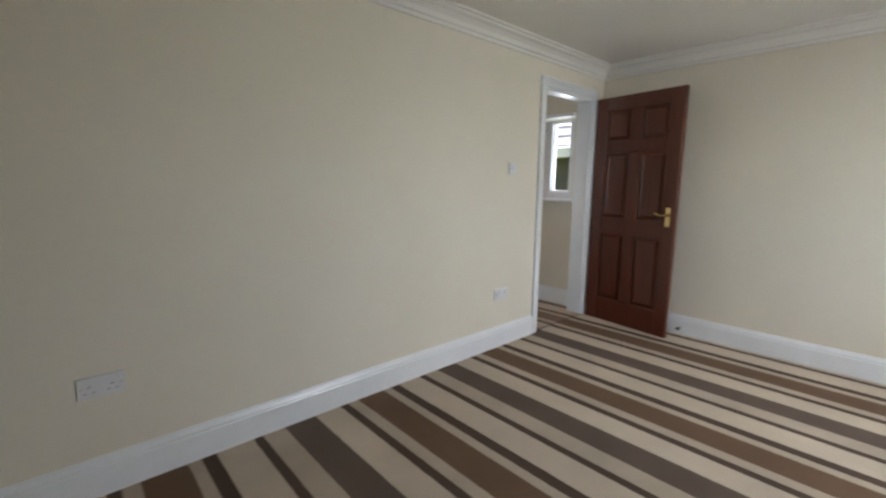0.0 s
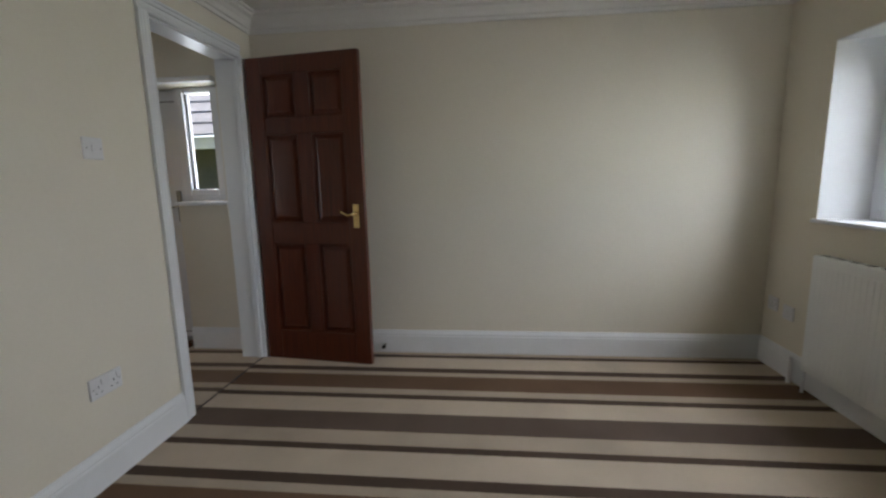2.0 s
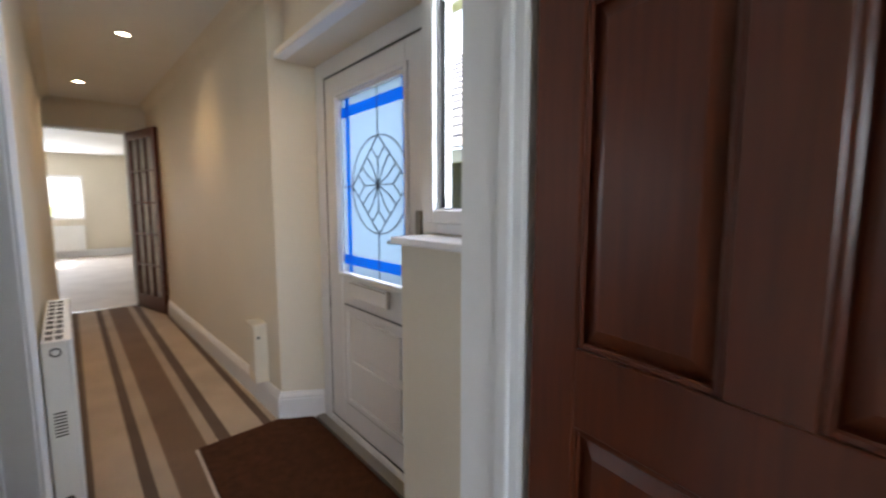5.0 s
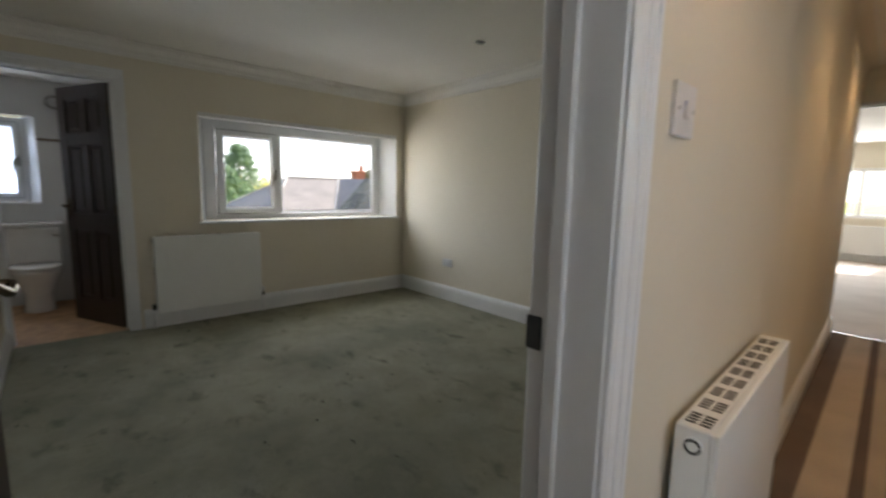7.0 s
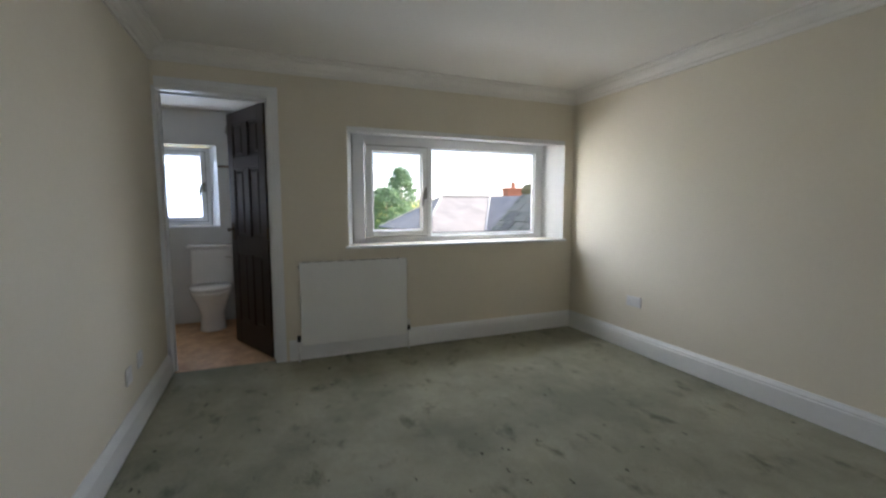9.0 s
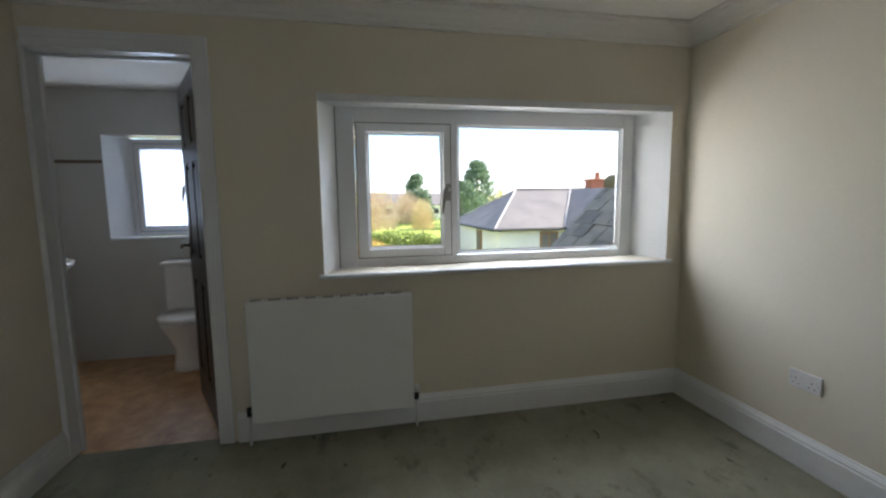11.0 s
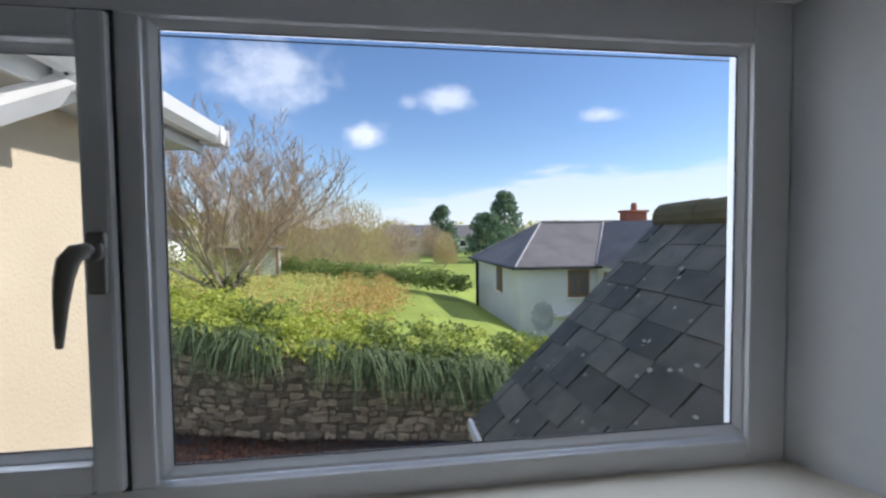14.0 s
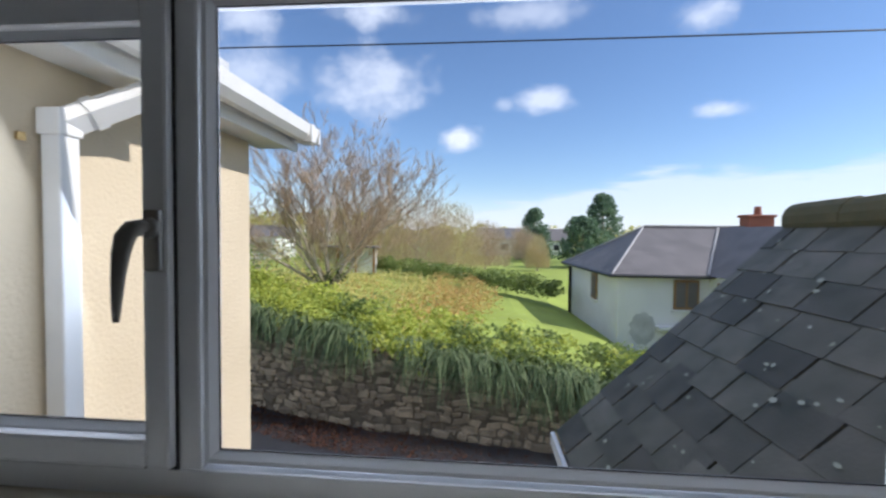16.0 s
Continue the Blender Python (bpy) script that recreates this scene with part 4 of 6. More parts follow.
# ---- front door ----
def front_door():
    """White plastic door with a leaded, blue-bordered pane; local x along -Y, room on -y."""
    root = thing("door_5", "white panelled front door with leaded blue-bordered glass", "door", Matrix.Translation((0.305, 0, 0)) @ pose(0, 0, 0, 0, 0, -90), kind="structure")
    part("door_frame", frame_bars(bmesh.new(), -1.668, -0.668, 0.0, 1.884, 0.095, 0.050, 0.065, 0.080, 0.0, 0.075, 0.006), M_UPVC, root)
    leaf = frame_bars(bmesh.new(), -1.568, -0.722, 0.070, 1.800, 0.135, 0.145, 0.13, 0.12, 0.008, 0.062, 0.006)
    block(leaf, (-1.433, 0.012, 0.20), (-0.867, 0.060, 0.845), 0.004)
    part("leaf", leaf, M_UPVC, root, "white door leaf")
    part("leaf_seal", frame_bars(bmesh.new(), -1.574, -0.716, 0.064, 1.806, 0.006, 0.006, 0.006, 0.006, 0.0045, 0.0075, 0), M_GASKET, root)
    x0, x1, z0, z1 = -1.402, -0.855, 0.19, 0.695
    part("panel_groove", frame_bars(bmesh.new(), x0 - 0.005, x1 + 0.005, z0 - 0.005, z1 + 0.005, 0.005, 0.005, 0.005, 0.005, 0.006, 0.0105, 0), M_LEAD, root, "fine dark line round the lower panel")
    bm = frame_bars(bmesh.new(), x0, x1, z0, z1, 0.028, 0.028, 0.028, 0.028, 0.001, 0.013, 0.006)
    for lo, hi in ((z0 + 0.05, (z0 + z1) / 2 - 0.02), ((z0 + z1) / 2 + 0.02, z1 - 0.05)):
        block(bm, (x0 + 0.06, 0.004, lo), (x1 - 0.06, 0.0125, hi), 0.007)
    part("lower_panel", bm, M_UPVC, root)
    lb = part("letter_plate", box((-1.315, -0.012, 0.748), (-0.985, 0.006, 0.825), 0.007), M_UPVC, root, "white letter plate flap")
    part("hinge_line", box((-1.31, -0.0135, 0.816), (-0.99, -0.012, 0.820)), M_STEEL, lb)
    gx0, gx1, gz0, gz1 = -1.440, -0.862, 0.855, 1.695
    part("glazing_bead", frame_bars(bmesh.new(), gx0 - 0.022, gx1 + 0.022, gz0 - 0.022, gz1 + 0.022, 0.022, 0.022, 0.022, 0.022, -0.004, 0.012, 0.006), M_UPVC, root)
    glass = part("pane", box((gx0, 0.030, gz0), (gx1, 0.034, gz1)), M_FROST_DOOR, root, "leaded obscure glass pane", shadow=False)
    for lo, hi in (((gx0, gz1 - 0.100), (gx1, gz1 - 0.052)), ((gx0, gz0 + 0.040), (gx1, gz0 + 0.086)), ((gx0 + 0.052, gz0), (gx0 + 0.086, gz1)), ((gx1 - 0.046, gz0), (gx1, gz1))):
        part("blue_strip", box((lo[0], 0.026, lo[1]), (hi[0], 0.0295, hi[1])), M_BLUE, glass, "bright blue glass border strip", shadow=False)
    cx, cz, rx, rz = -1.102, 1.270, 0.230, 0.211
    lines = [[(cx + rx * math.cos(a * math.pi / 24), cz + rz * math.sin(a * math.pi / 24)) for a in range(49)]]
    lines.append([(cx, gz0), (cx, cz - rz)])
    lines.append([(cx, cz + rz), (cx, gz1)])
    lines.append([(gx0, cz), (cx - rx, cz)])
    tips = [(cx, cz + rz), (cx + rx, cz), (cx, cz - rz), (cx - rx, cz)]
    for i, (tx, tz) in enumerate(tips):
        nx, nz = tips[(i + 1) % 4]
        lines.append([(tx, tz), (nx, nz)])
        inner = (cx + (tx - cx) * 0.52, cz + (tz - cz) * 0.52)
        lines.append([(cx, cz), inner])
        for k in (1, -1):
            nx, nz = tips[(i + k) % 4]
            edge = (tx + (nx - tx) * 0.24, tz + (nz - tz) * 0.24)
            lines.append([inner, edge])
            edge = (tx + (nx - tx) * 0.40, tz + (nz - tz) * 0.40)
            bow = (cx + (edge[0] - cx) * 0.55 + (tx - nx) * 0.03, cz + (edge[1] - cz) * 0.55 + (tz - nz) * 0.03)
            lines.append([(cx, cz), bow, edge])
    for ln in lines:
        part("lead_came", tube([(x, 0.0275, z) for x, z in ln], 0.0030, 6), M_LEAD, glass, "grey lead came")
    boss = rod(bmesh.new(), (cx, 0.0225, cz), (cx, 0.029, cz), 0.011, n=12)
    part("lead_boss", boss, M_LEAD, glass, "round lead boss")
    # multipoint lever handle
    hp = part("door_handle", box((-0.785, -0.008, 0.935), (-0.752, 0.008, 1.165), 0.005), M_STEEL, root, "satin metal lever handle on a long plate")
    part("lever", tube([(-0.768, -0.008, 1.045), (-0.768, -0.036, 1.045), (-0.79, -0.044, 1.045), (-0.91, -0.044, 1.040)], 0.009, 10), M_CHROME, hp, smooth=True)
    part("keyhole", rod(bmesh.new(), (-0.768, -0.0095, 0.975), (-0.768, -0.007, 0.975), 0.007, n=12), M_DARK, hp)
    return root


front_door()
structure("door_threshold", box((0.255, 0.668, 0.0), (0.305, 1.668, 0.03), 0.004), M_STEEL, "metal threshold bar below the front door", "threshold")
structure("recess_head_trim", box((0.10, 0.30, 1.886), (0.30, 1.668, 1.92), 0.006), M_GLOSS, "white painted head board over the front door recess", "trim")
mat_thing = thing("doormat", "dark brown coir doormat on the hall carpet", "doormat")
part("mat_surface", prism([(-0.305, 0.70), (0.252, 0.70), (0.252, 1.722), (0.108, 1.795), (-0.300, 1.752)], 0.0005, 0.014), M_COIR, mat_thing)
part("edge_strip", box((-0.318, 0.69, 0.0002), (-0.305, 1.752, 0.009), 0.003, 1), M_PALE, mat_thing, "pale carpet edge beside the mat")

# ---- radiators, plates and small fixtures ----
radiator("white flat panel radiator under the bedroom window", 0.845, 0.645, Matrix.Translation((-4.722, 0.99, 0.13)) @ pose(0, 0, 0, 0, 0, 90), depth=0.075)
radiator("white panel radiator on the hall wall", 0.80, 0.60, Matrix.Translation((hall_left(1.7) + 0.022, 1.30, 0.155)) @ pose(0, 0, 0, 0, 0, 90 + 2.0), depth=0.085, close=True)
radiator("long white fluted radiator below the window", 1.30, 0.635, Matrix.Translation((-0.34, -3.278, 0.14)) @ pose(0, 0, 0, 0, 0, 180), depth=0.07, fluted=True)
radiator("white radiator in the far living room", 1.0, 0.55, Matrix.Translation((-1.75, 11.975, 0.15)), depth=0.075, valve=False)

plate("double_socket", "white double wall socket above the skirting", pose(-1.22, 0.035, 0.41, 0, 0, 0), 0.147, True)
plate("double_socket", "white double wall socket on the cream wall", pose(-3.60, 0.035, 0.45, 0, 0, 0), 0.147, True)
plate("light_switch", "white light switch beside the doorway", pose(-1.125, 0.035, 1.35, 0, 0, 0), 0.087, toggle=True)
plate("aerial_socket", "small white socket in the room corner", pose(0.06, -3.3, 0.40, 0, 0, 180), 0.087)
plate("aerial_socket", "small white socket near the radiator", pose(-0.08, -3.3, 0.38, 0, 0, 180), 0.087)
plate("double_socket", "white double wall socket on the bedroom wall", pose(-3.92, 3.575, 0.415, 0, 0, 0), 0.147, True)
plate("single_socket", "white single socket on the bedroom wall", pose(-3.84, 0.09, 0.34, 0, 0, 180), 0.087)
plate("single_socket", "white single socket on the bedroom wall", pose(-4.05, 0.09, 0.36, 0, 0, 180), 0.087)
plate("light_switch", "white light switch on the hall wall", pose(hall_left(1.215), 1.215, 1.335, 0, 0, 90), 0.087, toggle=True)
wall_box = thing("wall_box", "small cream boxed cover with a dark catch on the hall wall", "box")
part("cover", box((0.034, 1.985, 0.161), (hall_right(2.03) + 0.02, 2.12, 0.495), 0.006), M_WALL, wall_box)
part("lid", box((0.028, 1.978, 0.495), (hall_right(2.03) + 0.02, 2.128, 0.508), 0.005), M_WALL, wall_box)
part("catch", box((0.050, 1.979, 0.425), (0.066, 1.985, 0.436), 0.001, 1), M_DARK, wall_box, "small dark catch")
stop = thing("door_stop", "small dark door stop on the skirting", "door stop")
part("stem", rod(bmesh.new(), (0.136, -0.80, 0.06), (0.085, -0.80, 0.06), 0.008, n=10), M_STEEL, stop)
part("buffer", rod(bmesh.new(), (0.085, -0.80, 0.06), (0.07, -0.80, 0.06), 0.013, n=12), M_DARK, stop)
pipe_cover = thing("radiator_pipe", "short white pipe between the corner skirting and floor", "pipe")
part("pipe", rod(bmesh.new(), (-0.20, -3.25, 0.0), (-0.20, -3.25, 0.16), 0.011, n=10), M_GLOSS, pipe_cover)


def downlight(x, y, lit=True, watts=11.0):
    root = thing("ceiling_spotlight", "small recessed ceiling spotlight, lit" if lit else "small recessed ceiling spotlight, unlit", "spotlight", group="hall spotlights" if lit else "")
    ring = [(x + 0.040 * math.cos(a * math.pi / 12), y + 0.040 * math.sin(a * math.pi / 12), H - 0.003) for a in range(24)]
    part("bezel", tube(ring, 0.006, 8, True), M_CHROME, root, "polished metal ring", smooth=True)
    part("lamp", rod(bmesh.new(), (x, y, H - 0.004), (x, y, H - 0.001), 0.034, n=20), M_LAMP if lit else M_DARK, root, "glowing lamp face" if lit else "dark lamp face")
    if lit:
        d = bpy.data.lights.new("spotlight_beam", 'SPOT')
        d.energy, d.color, d.spot_size, d.spot_blend, d.shadow_soft_size = watts, (1.0, 0.64, 0.32), radians(125), 0.9, 0.03
        lamp = new("spotlight_beam", d)
        lamp.location = (x, y, H - 0.012)


downlight(-0.33, 1.35, watts=5.5)
downlight(-0.39, 3.01, watts=6.0)
downlight(-0.635, 4.605, watts=6.0)
downlight(-2.78, 2.80, False)

# ---- bathroom things ----
def lathe(prof, n=24, sx=1.0, sy=1.0):
    bm = bmesh.new()
    rings = [[bm.verts.new((r * sx * math.cos(2 * math.pi * k / n) + ox, r * sy * math.sin(2 * math.pi * k / n), z)) for k in range(n)] for r, z, ox in prof]
    for a, b in zip(rings, rings[1:]):
        for k in range(n):
            bm.faces.new((a[k], a[(k + 1) % n], b[(k + 1) % n], b[k]))
    bm.faces.new(rings[0][::-1])
    bm.faces.new(rings[-1])
    return bm


toilet = thing("toilet", "white close-coupled toilet with lid down", "toilet", pose(-6.30, 0.24, -0.004))
part("pan", lathe([(0.13, 0, 0.30), (0.12, 0.05, 0.30), (0.11, 0.16, 0.30), (0.15, 0.28, 0.33), (0.19, 0.37, 0.345), (0.195, 0.40, 0.345)], 28, 1.1, 0.92), M_CERAMIC, toilet, smooth=True)
part("seat_lid", lathe([(0.19, 0.402, 0.345), (0.20, 0.41, 0.345), (0.20, 0.43, 0.345), (0.185, 0.442, 0.345)], 28, 1.1, 0.92), M_CERAMIC, toilet, smooth=True)
cist = part("cistern", box((0.01, -0.195, 0.42), (0.19, 0.195, 0.785), 0.03, 3), M_CERAMIC, toilet)
part("cistern_lid", box((0.0, -0.215, 0.786), (0.205, 0.215, 0.82), 0.012, 2), M_CERAMIC, cist)
part("lever", rod(bmesh.new(), (0.195, 0.13, 0.70), (0.225, 0.19, 0.69), 0.007, n=8), M_CHROME, cist)
part("foot", box((0.12, -0.09, 0.0), (0.36, 0.09, 0.40), 0.03, 3), M_CERAMIC, toilet)
bidet = thing("low_basin", "low white sanitary bowl beside the toilet", "bidet", pose(-6.05, 0.66, -0.004))
part("bowl", lathe([(0.12, 0, 0), (0.10, 0.1, 0), (0.15, 0.25, 0), (0.19, 0.30, 0), (0.19, 0.32, 0)], 24, 1.25, 0.9), M_CERAMIC, bidet, smooth=True)
basin = thing("wash_basin", "white pedestal wash basin in the dim bathroom", "basin", pose(-5.80, -0.66, -0.004))
part("bowl", lathe([(0.08, 0.70, 0), (0.18, 0.78, 0), (0.24, 0.85, 0), (0.25, 0.885, 0), (0.22, 0.885, 0), (0.15, 0.80, 0)], 28), M_CERAMIC, basin, smooth=True)
part("pedestal", lathe([(0.11, 0, 0), (0.085, 0.1, 0), (0.075, 0.6, 0), (0.09, 0.72, 0)], 20), M_CERAMIC, basin, smooth=True)
ring_ = thing("towel_ring", "dark round ring on the bathroom wall", "towel ring")
part("ring", tube([(-6.27, 0.47 + 0.055 * math.cos(a * math.pi / 10), 1.97 + 0.055 * math.sin(a * math.pi / 10)) for a in range(20)], 0.012, 8, True), M_STEEL, ring_, smooth=True)
part("boss", rod(bmesh.new(), (-6.30, 0.47, 2.025), (-6.262, 0.47, 2.025), 0.014, n=12), M_STEEL, ring_)
structure("tile_border_strip_south", box((-6.2985, -1.6, 1.598), (-6.288, -0.392, 1.622), 0.002, 1), M_BORDER, "narrow brown tile border", "trim")
structure("tile_border_strip_north", box((-6.2985, 0.32, 1.598), (-6.288, 1.2, 1.622), 0.002, 1), M_BORDER, "narrow brown tile border", "trim")


# ---- outside: ground, own house, neighbours ----
def strip_sheet(profile, y0, y1, ny):
    """Ground: a profile in (x, z) swept along y with a soft unevenness."""
    bm = bmesh.new()
    rows = []
    for j in range(ny + 1):
        y = y0 + (y1 - y0) * j / ny
        rows.append([bm.verts.new((x, y, z + (0.12 * noise.noise((x * 0.12, y * 0.12, 0)) - 1.1 * min(1, max(0, (y - 5.2) / 2.5)) * (x > -30) if x < -15.45 else 0))) for x, z in profile])
    for a, b in zip(rows, rows[1:]):
        for i in range(len(profile) - 1):
            bm.faces.new((a[i], a[i + 1], b[i + 1], b[i]))
    return bm




def wall_x(y):
    """Plan line of the lane's retaining wall, which curves away to the south."""
    d = y - 1.1
    if d > 0:
        return -12.42 + 0.15 * d
    d = max(d, -4.5)
    return -12.42 + 0.15 * d - 0.04 * d * d + 0.5 * (y - 1.1 - d)


def wall_top(y):
    return -0.98 - 0.12 * (max(-4.0, y) - 1.0)


WALL_Y = [-14 + i * 0.7 for i in range(30)]


def wall_strip(back, front, z0, top):
    """A body that follows the wall's line between two offsets, its top at a height that changes along it."""
    bm = bmesh.new()
    rings = [[bm.verts.new(p) for p in ((wall_x(y) + front, y, z0), (wall_x(y) + front, y, top(y)), (wall_x(y) + back, y, top(y)), (wall_x(y) + back, y, z0))] for y in WALL_Y]
    for a, b in zip(rings, rings[1:]):
        for k in range(4):
            bm.faces.new((a[k], a[(k + 1) % 4], b[(k + 1) % 4], b[k]))
    bm.faces.new(rings[0])
    bm.faces.new(rings[-1][::-1])
    return bm


land = [(400, -0.2), (60, -0.2), (0.5, -0.2), (0.4, -2.6), (-10.9, -2.7), (-11.7, -2.7), (-15.4, -2.7), (-15.5, -1.45), (-18, -1.5), (-22, -1.55), (-26, -1.6), (-32, -1.6), (-40, -1.6), (-60, -1.5), (-100, -1.3), (-160, -0.8), (-260, 0.5), (-420, 1.5), (-900, 3)]
structure("ground", strip_sheet(land, -600, 600, 600), M_GRASS, "rough grass ground reaching the horizon", "ground")
structure("road", box((-15.2, -40, -2.62), (-5.0, 40, -2.58)), M_ROAD, "asphalt lane below the window, its shade put into a dark colour", "road")
structure("bank", wall_strip(-4.0, -0.25, -2.6, lambda y: wall_top(y) - 0.10), M_GRASS, "grassy bank held by the stone wall", "bank")
structure("house_base_north", box((-3.35, 3.722, -2.6), (1.35, 12.3, -0.103)), M_RENDER, "cream roughcast base of the house", "wall")
structure("house_base", box((-5.1, -3.6, -2.6), (0.45, 3.72, -0.102)), M_RENDER, "cream roughcast base of the house", "wall")
structure("house_base_wing", box((-6.5, -1.75, -2.6), (-5.1, 1.34, -0.104)), M_RENDER, "cream roughcast base of the wing", "wall")
structure("house_wall_outer_west", solid_wall('x', -5.125, -5.101, 1.43, 3.72, -2.6, 2.5, [(1.43, 3.47, 0.86, 1.83)]), M_RENDER, "cream roughcast outer wall", "wall")
structure("house_wall_wing_north", box((-6.50, 1.342, -2.6), (-5.127, 1.40, 2.1)), M_RENDER, "sunlit cream roughcast wing wall", "wall")

# unseen roofs added for their shadow: the main one over the front rooms, a narrower one over the living room
def gable_roof(name, y0, y1, x0, x1, eave, ridge, label):
    bm = bmesh.new()
    c = (x0 + x1) / 2
    pts = [(x0, eave), (c, ridge), (x1, eave), (x1, eave + 0.12), (c, ridge + 0.15), (x0, eave + 0.12)]
    a = [bm.verts.new((x, y0, z)) for x, z in pts]
    b = [bm.verts.new((x, y1, z)) for x, z in pts]
    bm.faces.new(a)
    bm.faces.new(b[::-1])
    for i in range(6):
        bm.faces.new((a[i], a[(i + 1) % 6], b[(i + 1) % 6], b[i]))
    structure(name, bm, M_SLATE_FAR, label, "roof")


def gable_wall(y, x0, x1, rise):
    bm = prism([(x0, 0), (x1, 0), ((x0 + x1) / 2, rise)], 0, 0.12)
    bm.transform(Matrix.Translation((0, y + 0.12, 2.45)) @ pose(0, 0, 0, 90, 0, 0))
    structure("gable", bm, M_RENDER, "unseen cream roughcast gable closing the added roof", "wall")


gable_roof("roof_main_unseen", -3.9, 3.86, -5.30, 0.85, 2.45, 4.45, "unseen grey slate main roof, added for its shadow")
gable_roof("roof_living_room_unseen", 3.87, 12.6, -3.65, 1.65, 2.5, 4.2, "unseen grey slate roof over the living room, added for its shadow")
gable_wall(-3.6, -5.1, 0.45, 1.85)
gable_wall(3.60, -5.1, 0.45, 1.85)
gable_wall(12.15, -3.35, 1.35, 1.55)
# wing roof with fascia, soffit and gutter
bm = bmesh.new()
pts = [(1.66, 1.87), (-0.2, 3.0), (-2.05, 1.87), (-2.05, 1.94), (-0.2, 3.08), (1.66, 1.94)]
a = [bm.verts.new((-6.70, y, z)) for y, z in pts]
b = [bm.verts.new((-4.9, y, z)) for y, z in pts]
bm.faces.new(a)
bm.faces.new(b[::-1])
for i in range(6):
    bm.faces.new((a[i], a[(i + 1) % 6], b[(i + 1) % 6], b[i]))
structure("roof_wing", bm, M_SLATE_FAR, "grey slate wing roof", "roof")
structure("wing_soffit", box((-6.68, 1.36, 1.815), (-5.13, 1.556, 1.835)), M_PVC, "white soffit board", "trim")
structure("wing_fascia", box((-6.70, 1.558, 1.80), (-5.13, 1.582, 1.925), 0.003, 1), M_PVC, "white fascia board", "trim")
gutter = thing("gutter", "white plastic gutter along the wing eaves", "gutter")
bm = bmesh.new()
ga = [(1.590, 1.93), (1.596, 1.875), (1.62, 1.845), (1.66, 1.845), (1.69, 1.875), (1.70, 1.93), (1.692, 1.93), (1.684, 1.88), (1.657, 1.853), (1.623, 1.853), (1.603, 1.88), (1.598, 1.93)]
a = [bm.verts.new((-6.72, y, z)) for y, z in ga]
b = [bm.verts.new((-5.14, y, z)) for y, z in ga]
for i in range(len(ga)):
    bm.faces.new((a[i], a[(i + 1) % len(ga)], b[(i + 1) % len(ga)], b[i]))
bm.faces.new(a)
part("channel", bm, M_PVC, gutter)
part("end_cap", box((-6.732, 1.588, 1.842), (-6.715, 1.703, 1.934), 0.006), M_PVC, gutter)
part("joint", box((-6.655, 1.586, 1.838), (-6.60, 1.707, 1.936), 0.006), M_PVC, gutter)
pipe = thing("downpipe", "white square downpipe with a swan neck on the cream wall", "downpipe")
part("shaft", box((-5.452, 1.413, -2.58), (-5.392, 1.473, 1.64), 0.006), M_PVC, pipe)
bm = bmesh.new()
rod(bm, (-5.424, 1.445, 1.635), (-5.640, 1.630, 1.815), 0.043, n=4)
part("swan_neck", bm, M_PVC, pipe)
part("collar", box((-5.459, 1.406, 1.60), (-5.385, 1.480, 1.675), 0.006), M_PVC, pipe)
bm = rod(bmesh.new(), (-5.470, 1.484, 1.673), (-5.490, 1.501, 1.690), 0.049, n=4)
part("collar", bm, M_PVC, pipe)
part("outlet", box((-5.690, 1.595, 1.79), (-5.610, 1.675, 1.875), 0.006), M_PVC, pipe)
part("screw", rod(bmesh.new(), (-5.612, 1.635, 1.842), (-5.606, 1.635, 1.842), 0.006, n=8), M_DARK, pipe)
clip = tagged(part("pipe_clip", box((-5.358, 1.40, 1.575), (-5.336, 1.412, 1.597), 0.002, 1), M_BRASS), "small metal clip fixed to the wall", "clip")

# neighbouring white house
nh = thing("neighbour_house", "white rendered house with brown windows and a grey slate hipped roof", "house")
E0 = 0.07
foot = [(-19.0, 7.28), (-19.0, 20.0), (-25.0, 20.0), (-25.0, 7.0)]
part("wall", prism(foot, -3.2, E0), M_WHITEWASH, nh, "white rendered wall with a damp grey patch")
bm = bmesh.new()
ov = [(-18.75, 7.0), (-18.75, 20.3), (-25.3, 20.3), (-25.3, 6.70)]
ev = [bm.verts.new((x, y, E0)) for x, y in ov]
r0, r1 = bm.verts.new((-22.0, 9.15, 1.70)), bm.verts.new((-22.0, 18, 1.70))
bm.faces.new((ev[0], ev[1], r1, r0))
bm.faces.new((ev[1], ev[2], r1))
bm.faces.new((ev[2], ev[3], r0, r1))
bm.faces.new((ev[3], ev[0], r0))
bm.faces.new(ev[::-1])
roof_nh = part("roof", bm, M_SLATE_FAR, nh, "grey slate hipped roof")
for q, e in (((-18.75, 7.0, E0), (-22.0, 9.15, 1.72)), ((-25.3, 6.70, E0), (-22.0, 9.15, 1.72))):
    part("hip_roll", tube([Vector(q) + Vector((0, 0, 0.02)), Vector(e)], 0.04, 6), M_ROLL, roof_nh, "pale lead hip roll")
part("valley", tube([(-18.75, 10.03, E0 + 0.03), (-22.0, 12.0, 1.73)], 0.04, 6), M_ROLL, roof_nh, "pale lead valley")
part("wing_wall", prism([(-19.0, 10.2), (-16.4, 10.2), (-16.4, 13.8), (-19.0, 13.8)], -3.2, E0), M_WHITEWASH, nh, "white rendered wing wall")
bm = bmesh.new()
a = [bm.verts.new(p) for p in ((-16.2, 10.03, E0), (-16.2, 12.0, 1.70), (-16.2, 13.97, E0))]
